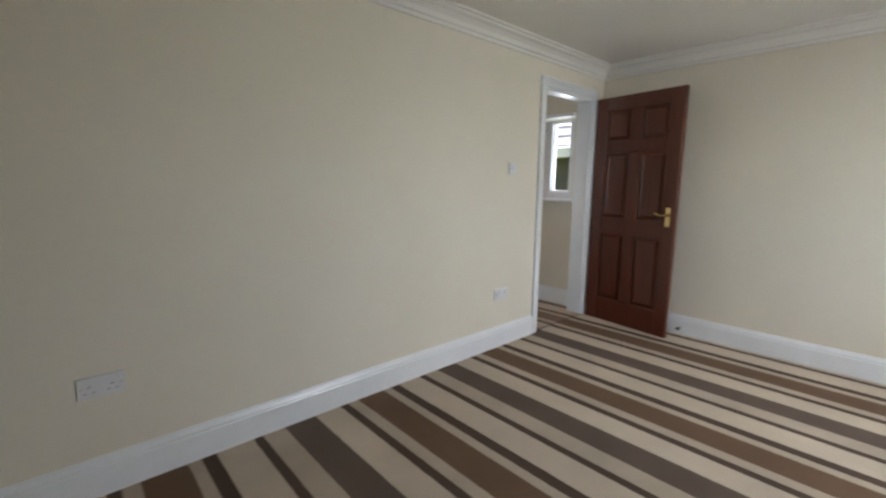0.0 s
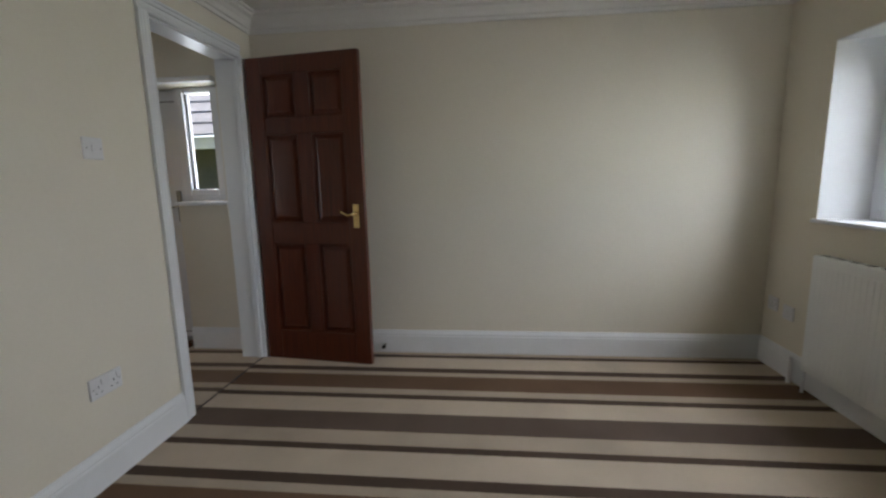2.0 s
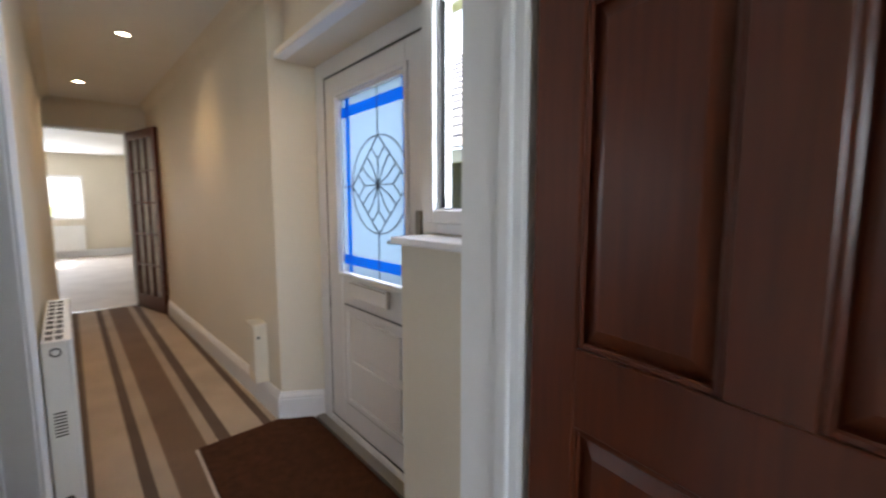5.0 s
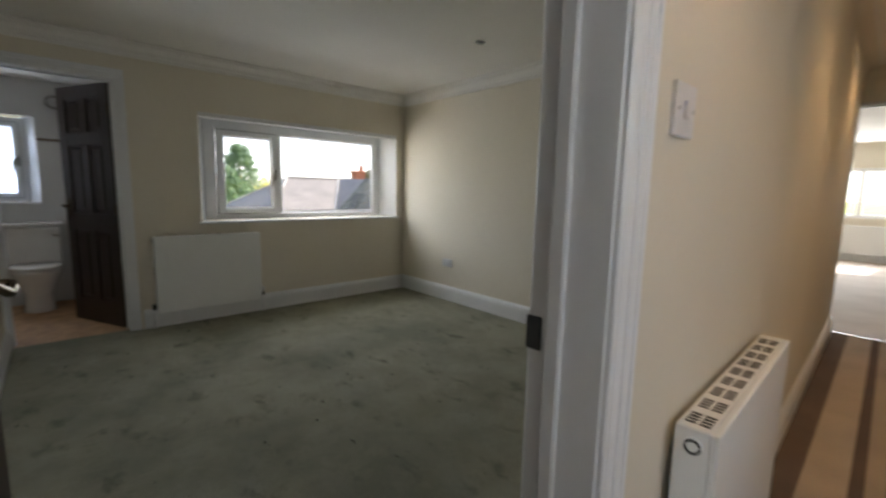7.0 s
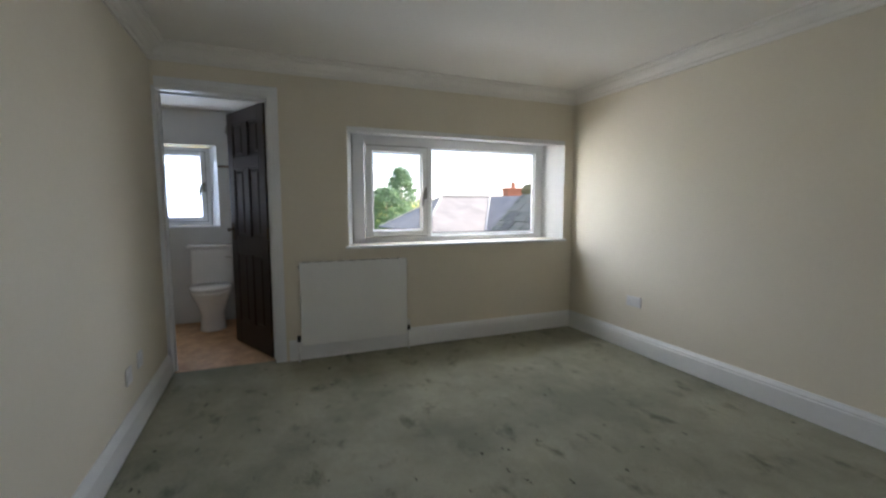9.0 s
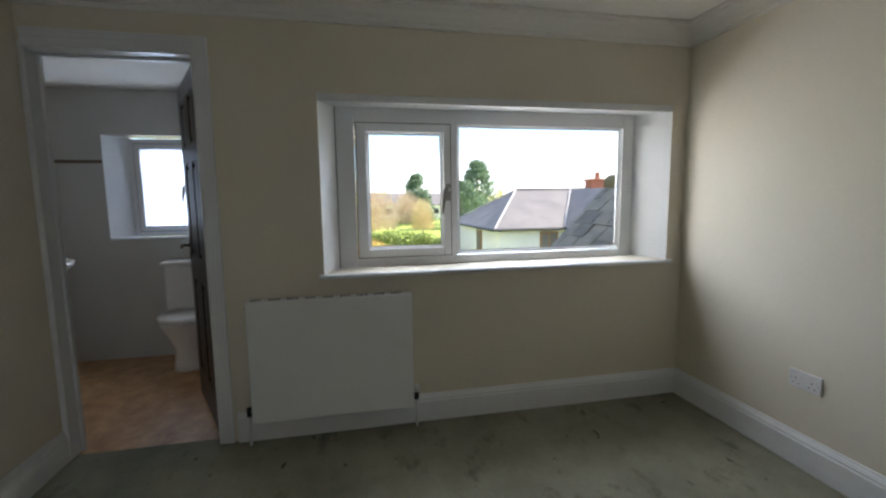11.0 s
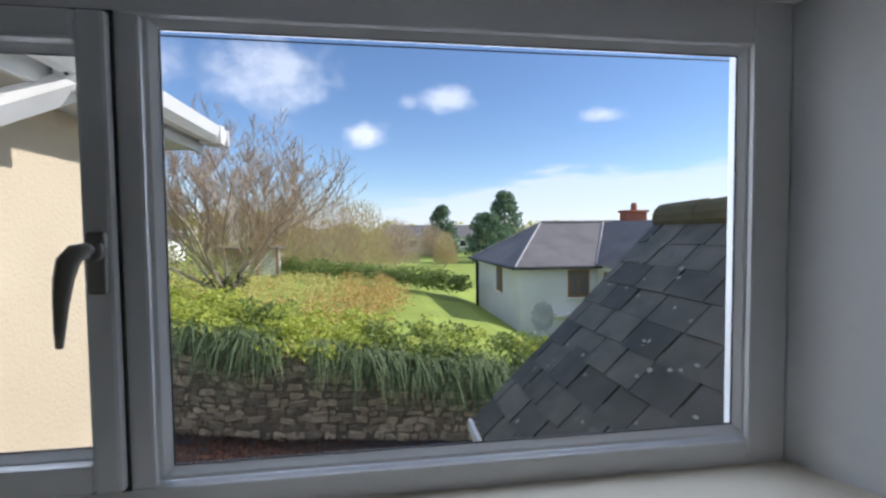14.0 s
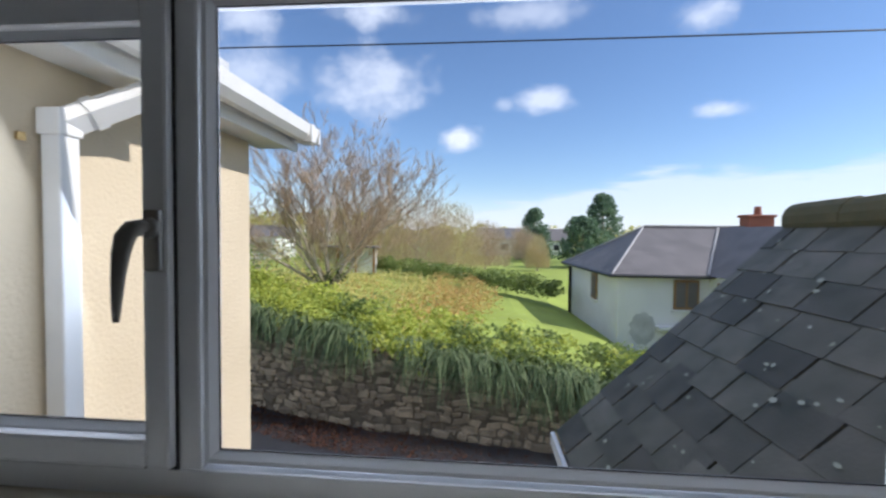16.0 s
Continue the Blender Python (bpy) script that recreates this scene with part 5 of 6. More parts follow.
b = [bm.verts.new(p) for p in ((-18.7, 10.03, E0), (-22.0, 12.0, 1.70), (-18.7, 13.97, E0))]
bm.faces.new(a)
bm.faces.new(b[::-1])
for i in range(3):
    bm.faces.new((a[i], a[(i + 1) % 3], b[(i + 1) % 3], b[i]))
part("wing_roof", bm, M_SLATE_FAR, nh, "grey slate wing roof")
part("ridge_roll", tube([(-22.0, 9.15, 1.72), (-22.0, 18.0, 1.72)], 0.07, 6), M_SLATE_FAR, roof_nh)
part("eaves_gutter", tube([(-18.68, 6.9, E0 - 0.03), (-18.68, 20.3, E0 - 0.03)], 0.06, 6), M_CABLE, nh, "dark eaves gutter")
part("eaves_gutter", tube([(-18.68, 6.93, E0 - 0.03), (-25.3, 6.63, E0 - 0.03)], 0.06, 6), M_CABLE, nh, "dark eaves gutter")
part("downpipe", tube([(-24.9, 6.93, E0), (-24.9, 6.93, -3.0)], 0.07, 6), M_CABLE, nh, "black downpipe")
chim = part("chimney", box((-22.4, 13.0, 1.5), (-21.8, 13.95, 2.12), 0.02, 1), M_BRICK, nh, "red brick chimney stack")
part("chimney_cap", box((-22.45, 12.93, 2.12), (-21.75, 14.02, 2.22), 0.02, 1), M_BRICK, chim)
part("chimney_pot", rod(bmesh.new(), (-22.1, 13.5, 2.2), (-22.1, 13.5, 2.55), 0.14, 0.11, n=12), M_BRICK, chim)


def cottage_window(y0, y1, z0, z1, m=None):
    m = m or Matrix.Identity(4)
    w = part("window", box((-0.02, y0, z0), (0.06, y1, z1), 0.01, 1), M_WOODWIN, nh, "brown timber casement window")
    w.matrix_local = m
    c = (y0 + y1) / 2
    for a, b in ((y0 + 0.07, c - 0.035), (c + 0.035, y1 - 0.07)):
        part("pane", box((0.055, a, z0 + 0.09), (0.068, b, z1 - 0.08)), M_SLATE_FAR, w)
    part("sill", box((0.0, y0 - 0.05, z0 - 0.07), (0.12, y1 + 0.05, z0), 0.01, 1), M_WHITEWASH, w)


cottage_window(9.06, 9.86, -1.08, -0.09, Matrix.Translation((-19, 0, 0)))
cottage_window(0.55, 1.35, -1.08, -0.12, Matrix.Translation((-19.0, 10.2, 0)) @ pose(0, 0, 0, 0, 0, -90))
end_dir = Vector((-6.0, -0.28, 0)).normalized()
end_turn = math.degrees(math.atan2(end_dir.y, end_dir.x)) + 90
cottage_window(-2.75, -2.10, -1.12, -0.12, Matrix.Translation((-19.0, 7.28, 0)) @ pose(0, 0, 0, 0, 0, end_turn))
bm = bmesh.new()
bm.faces.new([bm.verts.new((-18.992, 8.1 + (0.42 + 0.05 * math.sin(3 * k)) * math.cos(k * math.pi / 12), -1.75 + (0.55 + 0.05 * math.cos(2.3 * k)) * math.sin(k * math.pi / 12))) for k in range(24)])
part("damp_patch", bm, mat("damp_render", (0.62, 0.62, 0.61), (0.42, 0.42, 0.41), rough=0.9, scale=3), nh, "grey damp patch on the white wall")
part("lean_to", box((-19.0, 8.5, -1.75), (-18.7, 10.6, -1.62), 0.02, 1), M_WHITEWASH, nh, "low projecting ledge on the wall")

# slate building close below the window: underlay and walls (its slates come last)
low = thing("slate_outbuilding", "low outbuilding with a mossy slate roof beside the house", "outbuilding")
EV, RG = Vector((0, 3.23, -0.03)), Vector((0, 4.74, 1.47))
part("wall", box((-7.2, 3.73, -2.6), (-3.36, 6.05, -0.12)), M_WHITEWASH, low)
bm = bmesh.new()
poly = [(3.23, -0.06), (4.74, 1.44), (6.25, -0.06), (6.2, -0.12), (3.28, -0.12)]
a = [bm.verts.new((-7.30, y, z)) for y, z in poly]
b = [bm.verts.new((-5.13, y, z)) for y, z in poly]
bm.faces.new(a)
bm.faces.new(b[::-1])
for i in range(5):
    bm.faces.new((a[i], a[(i + 1) % 5], b[(i + 1) % 5], b[i]))
low_roof = part("roof", bm, M_SLATE, low, "dark slate roof with moss")
part("eaves_gutter", box((-7.33, 3.15, -0.14), (-5.13, 3.18, -0.05), 0.006), M_PVC, low, "white eaves gutter edge")
for i in range(5):
    x = -7.32 + i * 0.44
    bm = rod(bmesh.new(), (x, 4.74, 1.45), (x + 0.45, 4.74, 1.455 + 0.01 * (i % 2)), 0.115, 0.12, n=14)
    part("ridge_tile", bm, M_RIDGE, low_roof, "mossy brown ridge tile")
verge = part("verge", box((-7.33, -0.01, -0.02), (-7.20, 2.12, 0.012)), M_SLATE, low_roof, "dark verge strip")
verge.matrix_local = Matrix.Translation((0, 3.23, -0.03)) @ pose(0, 0, 0, 44.8, 0, 0)

# building across from the front door
nb = thing("slate_neighbour", "grey slate-roofed building close to the front door", "building")
# below the fascia the wall's shade is put into its dark colour
part("wall", box((3.25, -3.0, -0.2), (7.0, 9.0, 1.80)), mat("shade_dark_wall", (0.10, 0.095, 0.09), (0.06, 0.06, 0.055), rough=0.8, scale=3), nb, "wall with its shade put into a dark colour")
part("fascia", box((2.98, -3.2, 1.70), (3.02, 9.2, 1.86), 0.005), M_PVC, nb, "white fascia board")
part("soffit", box((3.02, -3.2, 1.78), (3.26, 9.2, 1.80)), M_PVC, nb)
# upper courses rise out of view, added to keep sun out of the hall
for k in range(15):
    bm = bmesh.new()
    x0, z0 = 2.94 + k * 0.23, 1.88 + k * 0.19
    v = [bm.verts.new(p) for p in ((x0, -3.3, z0 + 0.02), (x0, 9.3, z0 + 0.02), (x0 + 0.26, 9.3, z0 + 0.2), (x0 + 0.26, -3.3, z0 + 0.2), (x0, -3.3, z0 - 0.005), (x0, 9.3, z0 - 0.005))]
    bm.faces.new(v[:4])
    bm.faces.new((v[0], v[1], v[5], v[4]))
    part("slate_course", bm, mat("pale_slate", (0.26, 0.26, 0.29), (0.18, 0.18, 0.20), rough=0.6, scale=5, bump=0.4, bscale=30) if k == 0 else bpy.data.materials["pale_slate"], nb, "course of grey slates")


# ---- planting ----
def leaves(spots, size, mat_, name, label, spread=1.0, parent=None, category="plant", kind="stuff"):
    """Many small two-triangle leaves at the given spots."""
    verts, faces = [], []
    rng = random.Random(len(spots))
    for p in spots:
        s = size * rng.uniform(0.6, 1.3)
        u = Vector((rng.gauss(0, 1), rng.gauss(0, 1), rng.gauss(0, 0.7))).normalized()
        w = u.cross(Vector((rng.gauss(0, 1), rng.gauss(0, 1), rng.gauss(0, 1)))).normalized()
        k = len(verts)
        verts += [p - u * s, p + w * s * 0.45, p + u * s, p - w * s * 0.45]
        faces.append((k, k + 1, k + 2, k + 3))
    me = bpy.data.meshes.new(name)
    me.from_pydata([tuple(v) for v in verts], [], faces)
    me.materials.append(mat_)
    ob = new(name, me)
    if parent:
        ob.parent = parent
    else:
        tagged(ob, label, category, kind=kind)
    return ob


def clump(rng, c, r, n, squash=0.8):
    out = []
    for _ in range(n):
        d = Vector((rng.gauss(0, 1), rng.gauss(0, 1), rng.gauss(0, 1))).normalized() * r * rng.uniform(0.55, 1.0) ** 0.6
        out.append(Vector(c) + Vector((d.x, d.y, d.z * squash)))
    return out


def blades(roots, mat_, name, label, length, way):
    """Long arching grass blades, three segments each."""
    verts, faces = [], []
    rng = random.Random(7)
    for *p, lean in roots:
        L = length * rng.uniform(0.35, 1.1) * (1.55 if rng.random() < 0.25 else 1.0)
        d = (Vector(way) + Vector((rng.gauss(0, 0.4), lean + rng.gauss(0, 0.35), 0))).normalized()
        droop = rng.uniform(0.75, 1.5)
        side_ = Vector((-d.y, d.x, 0)) * 0.016
        k = len(verts)
        for i in range(4):
            s = i / 3
            q = Vector(p) + d * L * (0.75 * s) + Vector((0, 0, L * (0.55 * s - droop * s * s)))
            w = side_ * (1 - s * 0.85)
            verts += [q - w, q + w]
        for i in range(3):
            a = k + 2 * i
            faces.append((a, a + 1, a + 3, a + 2))
    me = bpy.data.meshes.new(name)
    me.from_pydata([tuple(v) for v in verts], [], faces)
    me.materials.append(mat_)
    return tagged(new(name, me), label, "grass", kind="stuff")


rng = random.Random(3)
roots = []
for _ in range(680):
    y = rng.uniform(-4.5, 6.2)
    if noise.noise((y * 1.7, 4.0, 0)) < -0.08 and y < 2.2:
        continue
    cx, lean = rng.uniform(-0.42, 0.06), rng.gauss(0, 0.9)
    for _ in range(rng.randint(6, 18)):
        yy = y + rng.gauss(0, 0.07)
        roots.append((wall_x(yy) - 0.12 + cx + rng.gauss(0, 0.04), yy, wall_top(yy) + rng.uniform(-0.12, 0.26) + 0.35 * max(0, -cx - 0.2), lean))
blades(roots, M_BLADE, "hanging_grass", "long arching grass hanging over the stone wall", 0.62, (1, 0, 0))
bright, deep = [], []
for _ in range(330):
    y = rng.uniform(-9, 6.2)
    back = rng.uniform(0.25, 1.7)
    rise = 0.06 + 0.34 * min(1.0, back / 1.2) * (1.35 if y < -0.8 else 1.0)
    c = (wall_x(y) - back, y, wall_top(y) + rise + rng.uniform(-0.12, 0.16))
    # sunny stretches get lighter leaves, the rest darker: sunlight put into the colour
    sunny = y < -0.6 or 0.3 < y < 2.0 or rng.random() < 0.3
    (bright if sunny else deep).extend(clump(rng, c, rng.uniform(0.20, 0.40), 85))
for _ in range(26):
    y = rng.uniform(0.2, 1.7)
    bright += clump(rng, (wall_x(y) + rng.uniform(-0.25, 0.02), y, wall_top(y) + rng.uniform(-0.22, 0.15)), rng.uniform(0.14, 0.24), 60)
leaves(bright, 0.055, M_LEAF, "hedge", "yellow-green leafy hedge along the wall top, coloured as sunlit", category="hedge")
leaves(deep, 0.055, M_HEDGE, "undergrowth", "darker green growth among the hanging grass, coloured as out of the sun", category="hedge")
spots, rust = [], []
for _ in range(460):
    x = rng.uniform(-31, -14.2)
    y = rng.uniform(-9.5, 3.4) * (-x / 22)
    if y > 3.5 + (x + 20) * 0.10:
        continue
    orange = rng.random() < (0.75 if y > 0.4 else 0.12)
    (rust if orange else spots).extend(clump(rng, (x, y, -1.40 + rng.uniform(0.0, 0.30) + (0.18 if orange else 0)), rng.uniform(0.3, 0.6), 52, 0.7))
leaves(spots, 0.07, M_DRY, "bracken", "dry golden grass and bramble across the garden", category="bracken")
leaves(rust, 0.065, M_RUST, "rust_bracken", "rust-brown bracken bushes at the lawn edge", category="bracken")
spots = []
for _ in range(190):
    u = rng.random()
    x, y = -36.0 + 12.2 * u, -5.5 + 11.4 * u
    spots += clump(rng, (x + rng.uniform(-0.4, 0.4), y + rng.uniform(-0.3, 0.3), -1.20 + rng.uniform(0, 0.80 - 0.35 * u)), rng.uniform(0.35, 0.5), 60, 0.8)
leaves(spots, 0.085, M_HEDGE, "far_hedge", "clipped dark green hedge across the field", category="hedge")
spots, olive = [], []
for _ in range(150):
    y = rng.uniform(-17, -3.6)
    x = -24 + rng.uniform(-4, 4)
    (spots if rng.random() < 0.4 else olive).extend(clump(rng, (x, y, -1.2 + rng.uniform(0, 1.0 + 0.9 * (y < -6))), rng.uniform(0.4, 0.8), 70, 0.9))
leaves(spots, 0.08, M_HEDGE, "shrubs", "mixed dark green shrubs behind the bare tree", category="shrub")
leaves(olive, 0.075, M_DRY, "brown_scrub", "olive-brown winter scrub behind the bare tree", category="scrub")
spots = [Vector((wall_x(y) + rng.uniform(0.05, 1.0) ** 1.3, y, -2.575 + rng.uniform(0, 0.06))) for y in [rng.triangular(-3.5, 4.0, -0.5) for _ in range(2600)]]
leaves(spots, 0.035, M_LEAFLITTER, "fallen_leaves", "russet fallen leaves along the foot of the wall", category="leaves")

spots = []
for _ in range(420):
    y, up = rng.uniform(-24, -5), rng.random()
    top = 3.6 + 2.2 * noise.noise((y * 0.35, 2.0, 0))
    spots += clump(rng, (13.0 + rng.uniform(0, 3.0), y, -0.1 + top * up), rng.uniform(0.5, 0.95), 60, 0.9)
leaves(spots, 0.12, M_LEAF, "garden_shrubs", "tall leafy shrubs beyond the front room window", category="shrub")


def branch_mesh(segs):
    """Tapered six-sided limbs from (start, end, r0, r1)."""
    verts, faces = [], []
    for a, b, r0, r1 in segs:
        n = 6 if r0 > 0.03 else 3
        q = (b - a).to_track_quat('Z', 'Y')
        k = len(verts)
        for p, r in ((a, r0), (b, r1)):
            for i in range(n):
                verts.append(tuple(p + q @ Vector((r * math.cos(2 * math.pi * i / n), r * math.sin(2 * math.pi * i / n), 0))))
        for i in range(n):
            j = (i + 1) % n
            faces.append((k + i, k + j, k + n + j, k + n + i))
    me = bpy.data.meshes.new("limbs")
    me.from_pydata(verts, [], faces)
    return me


def bare_tree(name, label, base, height, spread, seed, depth=6, trunk=0.2, ivy=0):
    rng_ = random.Random(seed)
    thick, thin = [], []
    def grow(p, d, L, r, lvl):
        steps = 3
        if lvl == 0:
            L *= 0.25
        for _ in range(steps):
            d = (d + Vector((rng_.gauss(0, 0.13), rng_.gauss(0, 0.13), rng_.gauss(0.03, 0.08)))).normalized()
            q = p + d * (L / steps)
            (thick if r > 0.014 else thin).append((p, q, r, r * 0.86))
            p, r = q, r * 0.86
            if lvl > 1 and rng_.random() < 0.35 and lvl < depth:
                sd = (d + Vector((rng_.gauss(0, 0.6), rng_.gauss(0, 0.6), rng_.uniform(-0.1, 0.5)))).normalized()
                grow(p, sd, L * 0.6, r * 0.55, lvl + 1)
        if lvl >= depth:
            return
        for i in range(6 if lvl == 0 else 3 if lvl < 3 else 2):
            sp = spread * (1.0 if lvl else 0.75)
            nd_ = (d + Vector((rng_.gauss(0, sp), rng_.gauss(0, sp), rng_.uniform(0.0, 0.35)))).normalized()
            grow(p, nd_, L * rng_.uniform(0.66, 0.86) * (3.6 if lvl == 0 else 1), r * rng_.uniform(0.6, 0.74), lvl + 1)
    grow(Vector(base), Vector((0, 0, 1)), height * 0.24, trunk, 0)
    root = thing(name, label, "tree")
    me = branch_mesh(thick)
    me.materials.append(M_BARK)
    t = new("trunk", me)
    t.parent = root
    me = branch_mesh(thin)
    me.materials.append(M_TWIG)
    c = new("crown", me)
    c.parent = root
    c["label"] = "crown of fine bare twigs"
    if ivy:
        sp = []
        for a, b, r0, _ in [t for t in thick if t[0].z < base[2] + height * 0.25]:
            sp += clump(rng_, (a + b) / 2, max(r0 * 2.0, 0.10), ivy, 1.6)
        sp = [s for s in sp if s.z < base[2] + height * 0.22]
        leaves(sp, 0.06, M_IVY, "ivy", "", parent=root)
    return root


def vase_tree(name, label, base, height, reach, seed, limbs=13, ivy=0):
    """A bare tree that parts low into many rising limbs and ends in a haze of upright twigs."""
    rng_ = random.Random(seed)
    thick, thin = [], []
    def shoot(p, d, L, r, lvl):
        n = (7, 5, 4, 3)[lvl]
        for k in range(n):
            d = (d + Vector((rng_.gauss(0, 0.19), rng_.gauss(0, 0.19), 0.04 + 0.01 * lvl))).normalized()
            q = p + d * (L / n)
            r1 = r * (1 - 0.72 / n)
            (thick if r > 0.013 else thin).append((p, q, max(r, 0.005), max(r1, 0.004)))
            p, r = q, r1
            if lvl < 3 and k > 0:
                for _ in range((2, 2, 3)[lvl]):
                    a = rng_.uniform(0, 6.283)
                    side = Vector((math.cos(a), math.sin(a), rng_.uniform(0.1, 0.7)))
                    shoot(p, (d + side * rng_.uniform(0.45, 0.85)).normalized(), L * rng_.uniform(0.28, 0.46), r * rng_.uniform(0.45, 0.62), lvl + 1)
    foot = Vector(base)
    crotch = foot + Vector((0.05, 0.05, height * 0.17))
    thick.append((foot, crotch, 0.21, 0.17))
    for i in range(limbs):
        a = i * 2.399 + rng_.uniform(-0.3, 0.3)
        out = reach * math.sqrt((i + 0.4) / limbs)
        d = Vector((math.cos(a) * out, math.sin(a) * out, 1.0)).normalized()
        shoot(crotch + Vector((0, 0, rng_.uniform(-0.25, 0.15))), d, height * rng_.uniform(0.50, 0.62), rng_.uniform(0.032, 0.062), 0)
    root = thing(name, label, "tree")
    for pname, segs, m_ in (("trunk", thick, M_BARK), ("crown", thin, M_TWIG)):
        me = branch_mesh(segs)
        me.materials.append(m_)
        ob = new(pname, me)
        ob.parent = root
    ob["label"] = "crown of fine bare twigs"
    if ivy:
        sp = []
        for a, b, r0, _ in [t for t in thick if t[0].z < base[2] + height * 0.22]:
            sp += clump(rng_, (a + b) / 2, max(r0 * 2.0, 0.10), ivy, 1.6)
        leaves(sp, 0.05, M_IVY, "ivy", "", parent=root)
    return root


def twig_haze(rng_, c, rx, ry, rz, n, material_, parent):
    """Fine upright twigs that fill a dome."""
    verts, faces = [], []
    while len(faces) < n:
        u = Vector((rng_.uniform(-1, 1), rng_.uniform(-1, 1), rng_.uniform(0, 1)))
        if u.length > 1 + 0.12 * noise.noise(u * 3 + Vector(c)):
            continue
        p = Vector((c[0] + u.x * rx, c[1] + u.y * ry, c[2] + u.z * rz))
        d = Vector((u.x * 0.5 + rng_.gauss(0, 0.35), u.y * 0.6 + rng_.gauss(0, 0.35), 0.9)).normalized() * rng_.uniform(0.25, 0.6)
        w = Vector((rng_.gauss(0, 0.4), 1, 0)).normalized() * rng_.uniform(0.008, 0.016)
        k = len(verts)
        verts += [tuple(p - w), tuple(p + w), tuple(p + d + w * 0.4), tuple(p + d - w * 0.4)]
        faces.append((k, k + 1, k + 2, k + 3))
    me = bpy.data.meshes.new("twig_haze")
    me.from_pydata(verts, [], faces)
    me.materials.append(material_)
    ob = new("twig_haze", me)
    ob.parent = parent
    ob["label"] = "haze of fine winter twigs"


vase_tree("bare_tree", "bare winter tree with ivy on its trunk", (-18.0, -2.35, -1.6), 6.7, 1.35, 8, 17, 30)
bare_tree("bare_tree", "slim bare winter tree behind the hedge", (-24.0, -8.2, -1.6), 6.5, 0.5, 12, 5, 0.12)
for i, (x, y, h, w, sd) in enumerate(((-36, -4.6, 4.9, 2.6, 21), (-37, -2.0, 5.6, 2.8, 22), (-38, 0.6, 4.9, 2.6, 23), (-41, 3.2, 3.5, 2.2, 24), (-34, -8.0, 4.2, 2.4, 25), (-52, 7.4, 3.4, 1.8, 28), (-40, 7.4, 2.4, 1.0, 31))):
    t = bare_tree("russet_tree", "tan-brown bare tree in the field hedge", (x, y, -1.6), h * 1.5, 0.62, sd, 5, 0.10)
    twig_haze(random.Random(sd), (x, y, -1.4), w * 0.8, w, h + 0.2, int(1700 * w), M_TWIG if i % 2 else M_TAN, t)


def conifer(label, x, y, z0, h, r, seed, pointed=1.0):
    rng_ = random.Random(seed)
    root = thing("conifer", label, "tree")
    part("trunk", rod(bmesh.new(), (x, y, z0), (x, y, z0 + h * 0.9), 0.25, 0.06, n=8), M_BARK, root)
    sp = []
    for i in range(150):
        s = rng_.random() ** 0.8
        rr = r * (1 - s) ** pointed * rng_.uniform(0.4, 1.05) + 0.15
        a = rng_.uniform(0, 6.283)
        sp += clump(rng_, (x + rr * math.cos(a), y + rr * math.sin(a), z0 + h * (0.06 + 0.92 * s)), 0.55, 44, 0.7)
    leaves(sp, 0.16, M_CONIFER, "crown", "", parent=root)
    return root


conifer("tall dark conifer beyond the white house", -50, 15.4, -2.0, 7.7, 2.4, 1, 0.55)
conifer("broad green evergreen beyond the white house", -44, 12.0, -2.0, 4.9, 2.3, 2, 0.35)
conifer("grey-green evergreen in the far hedge", -55, 9.0, -2.0, 6.4, 2.3, 3, 0.7)


# far buildings
def far_house(x, y, w, d, h, z, roof_h):
    root = thing("far_house", "small white house far across the field", "house", group="far houses")
    part("wall", prism([(x, y), (x, y + w), (x - d, y + w), (x - d, y)], z, z + h), M_WHITEWASH, root)
    bm = bmesh.new()
    v = [bm.verts.new(p) for p in ((x + 0.3, y - 0.3, z + h), (x + 0.3, y + w + 0.3, z + h), (x - d - 0.3, y + w + 0.3, z + h), (x - d - 0.3, y - 0.3, z + h), (x - d / 2, y - 0.2, z + h + roof_h), (x - d / 2, y + w + 0.2, z + h + roof_h))]
    for f in ((0, 1, 5, 4), (2, 3, 4, 5), (0, 4, 3), (1, 2, 5), (3, 2, 1, 0)):
        bm.faces.new([v[i] for i in f])
    part("roof", bm, M_SLATE_FAR, root)
    for k in range(3):
        part("window", box((x, y + w * (0.15 + 0.28 * k), z + h * 0.35), (x + 0.06, y + w * (0.30 + 0.28 * k), z + h * 0.75)), M_CABLE, root)


far_house(-62, 2.5, 7, 5, 2.2, -1.5, 1.6)
far_house(-66, 11.0, 5, 5, 2.0, -1.5, 1.8)
shed = thing("garden_shed", "pale open-fronted shed with brown posts behind the scrub", "shed")
part("back_wall", box((-34.2, -8.2, -1.5), (-34.0, -4.6, 0.35), 0.02, 1), M_WHITEWASH, shed)
part("roof", box((-34.5, -8.5, 0.35), (-32.6, -4.3, 0.47), 0.02, 1), M_SLATE_FAR, shed)
for k in range(4):
    part("post", box((-32.85, -8.3 + k * 1.25, -1.5), (-32.70, -8.15 + k * 1.25, 0.35), 0.01, 1), M_WOODWIN, shed, "brown timber post")
far_house(-46, -24.5, 6.5, 5, 2.3, -1.4, 1.2)
spots = []
for _ in range(200):
    y = rng.uniform(-60, 70)
    spots += clump(rng, (-95 + rng.uniform(-8, 8), y, 0.3 + rng.uniform(-0.6, 1.8) + (3.0 if y < -20 else 0)), rng.uniform(1.2, 2.4), 55)
leaves(spots, 0.5, M_DRY, "far_wood", "brown winter woodland along the far field edge", category="woodland")

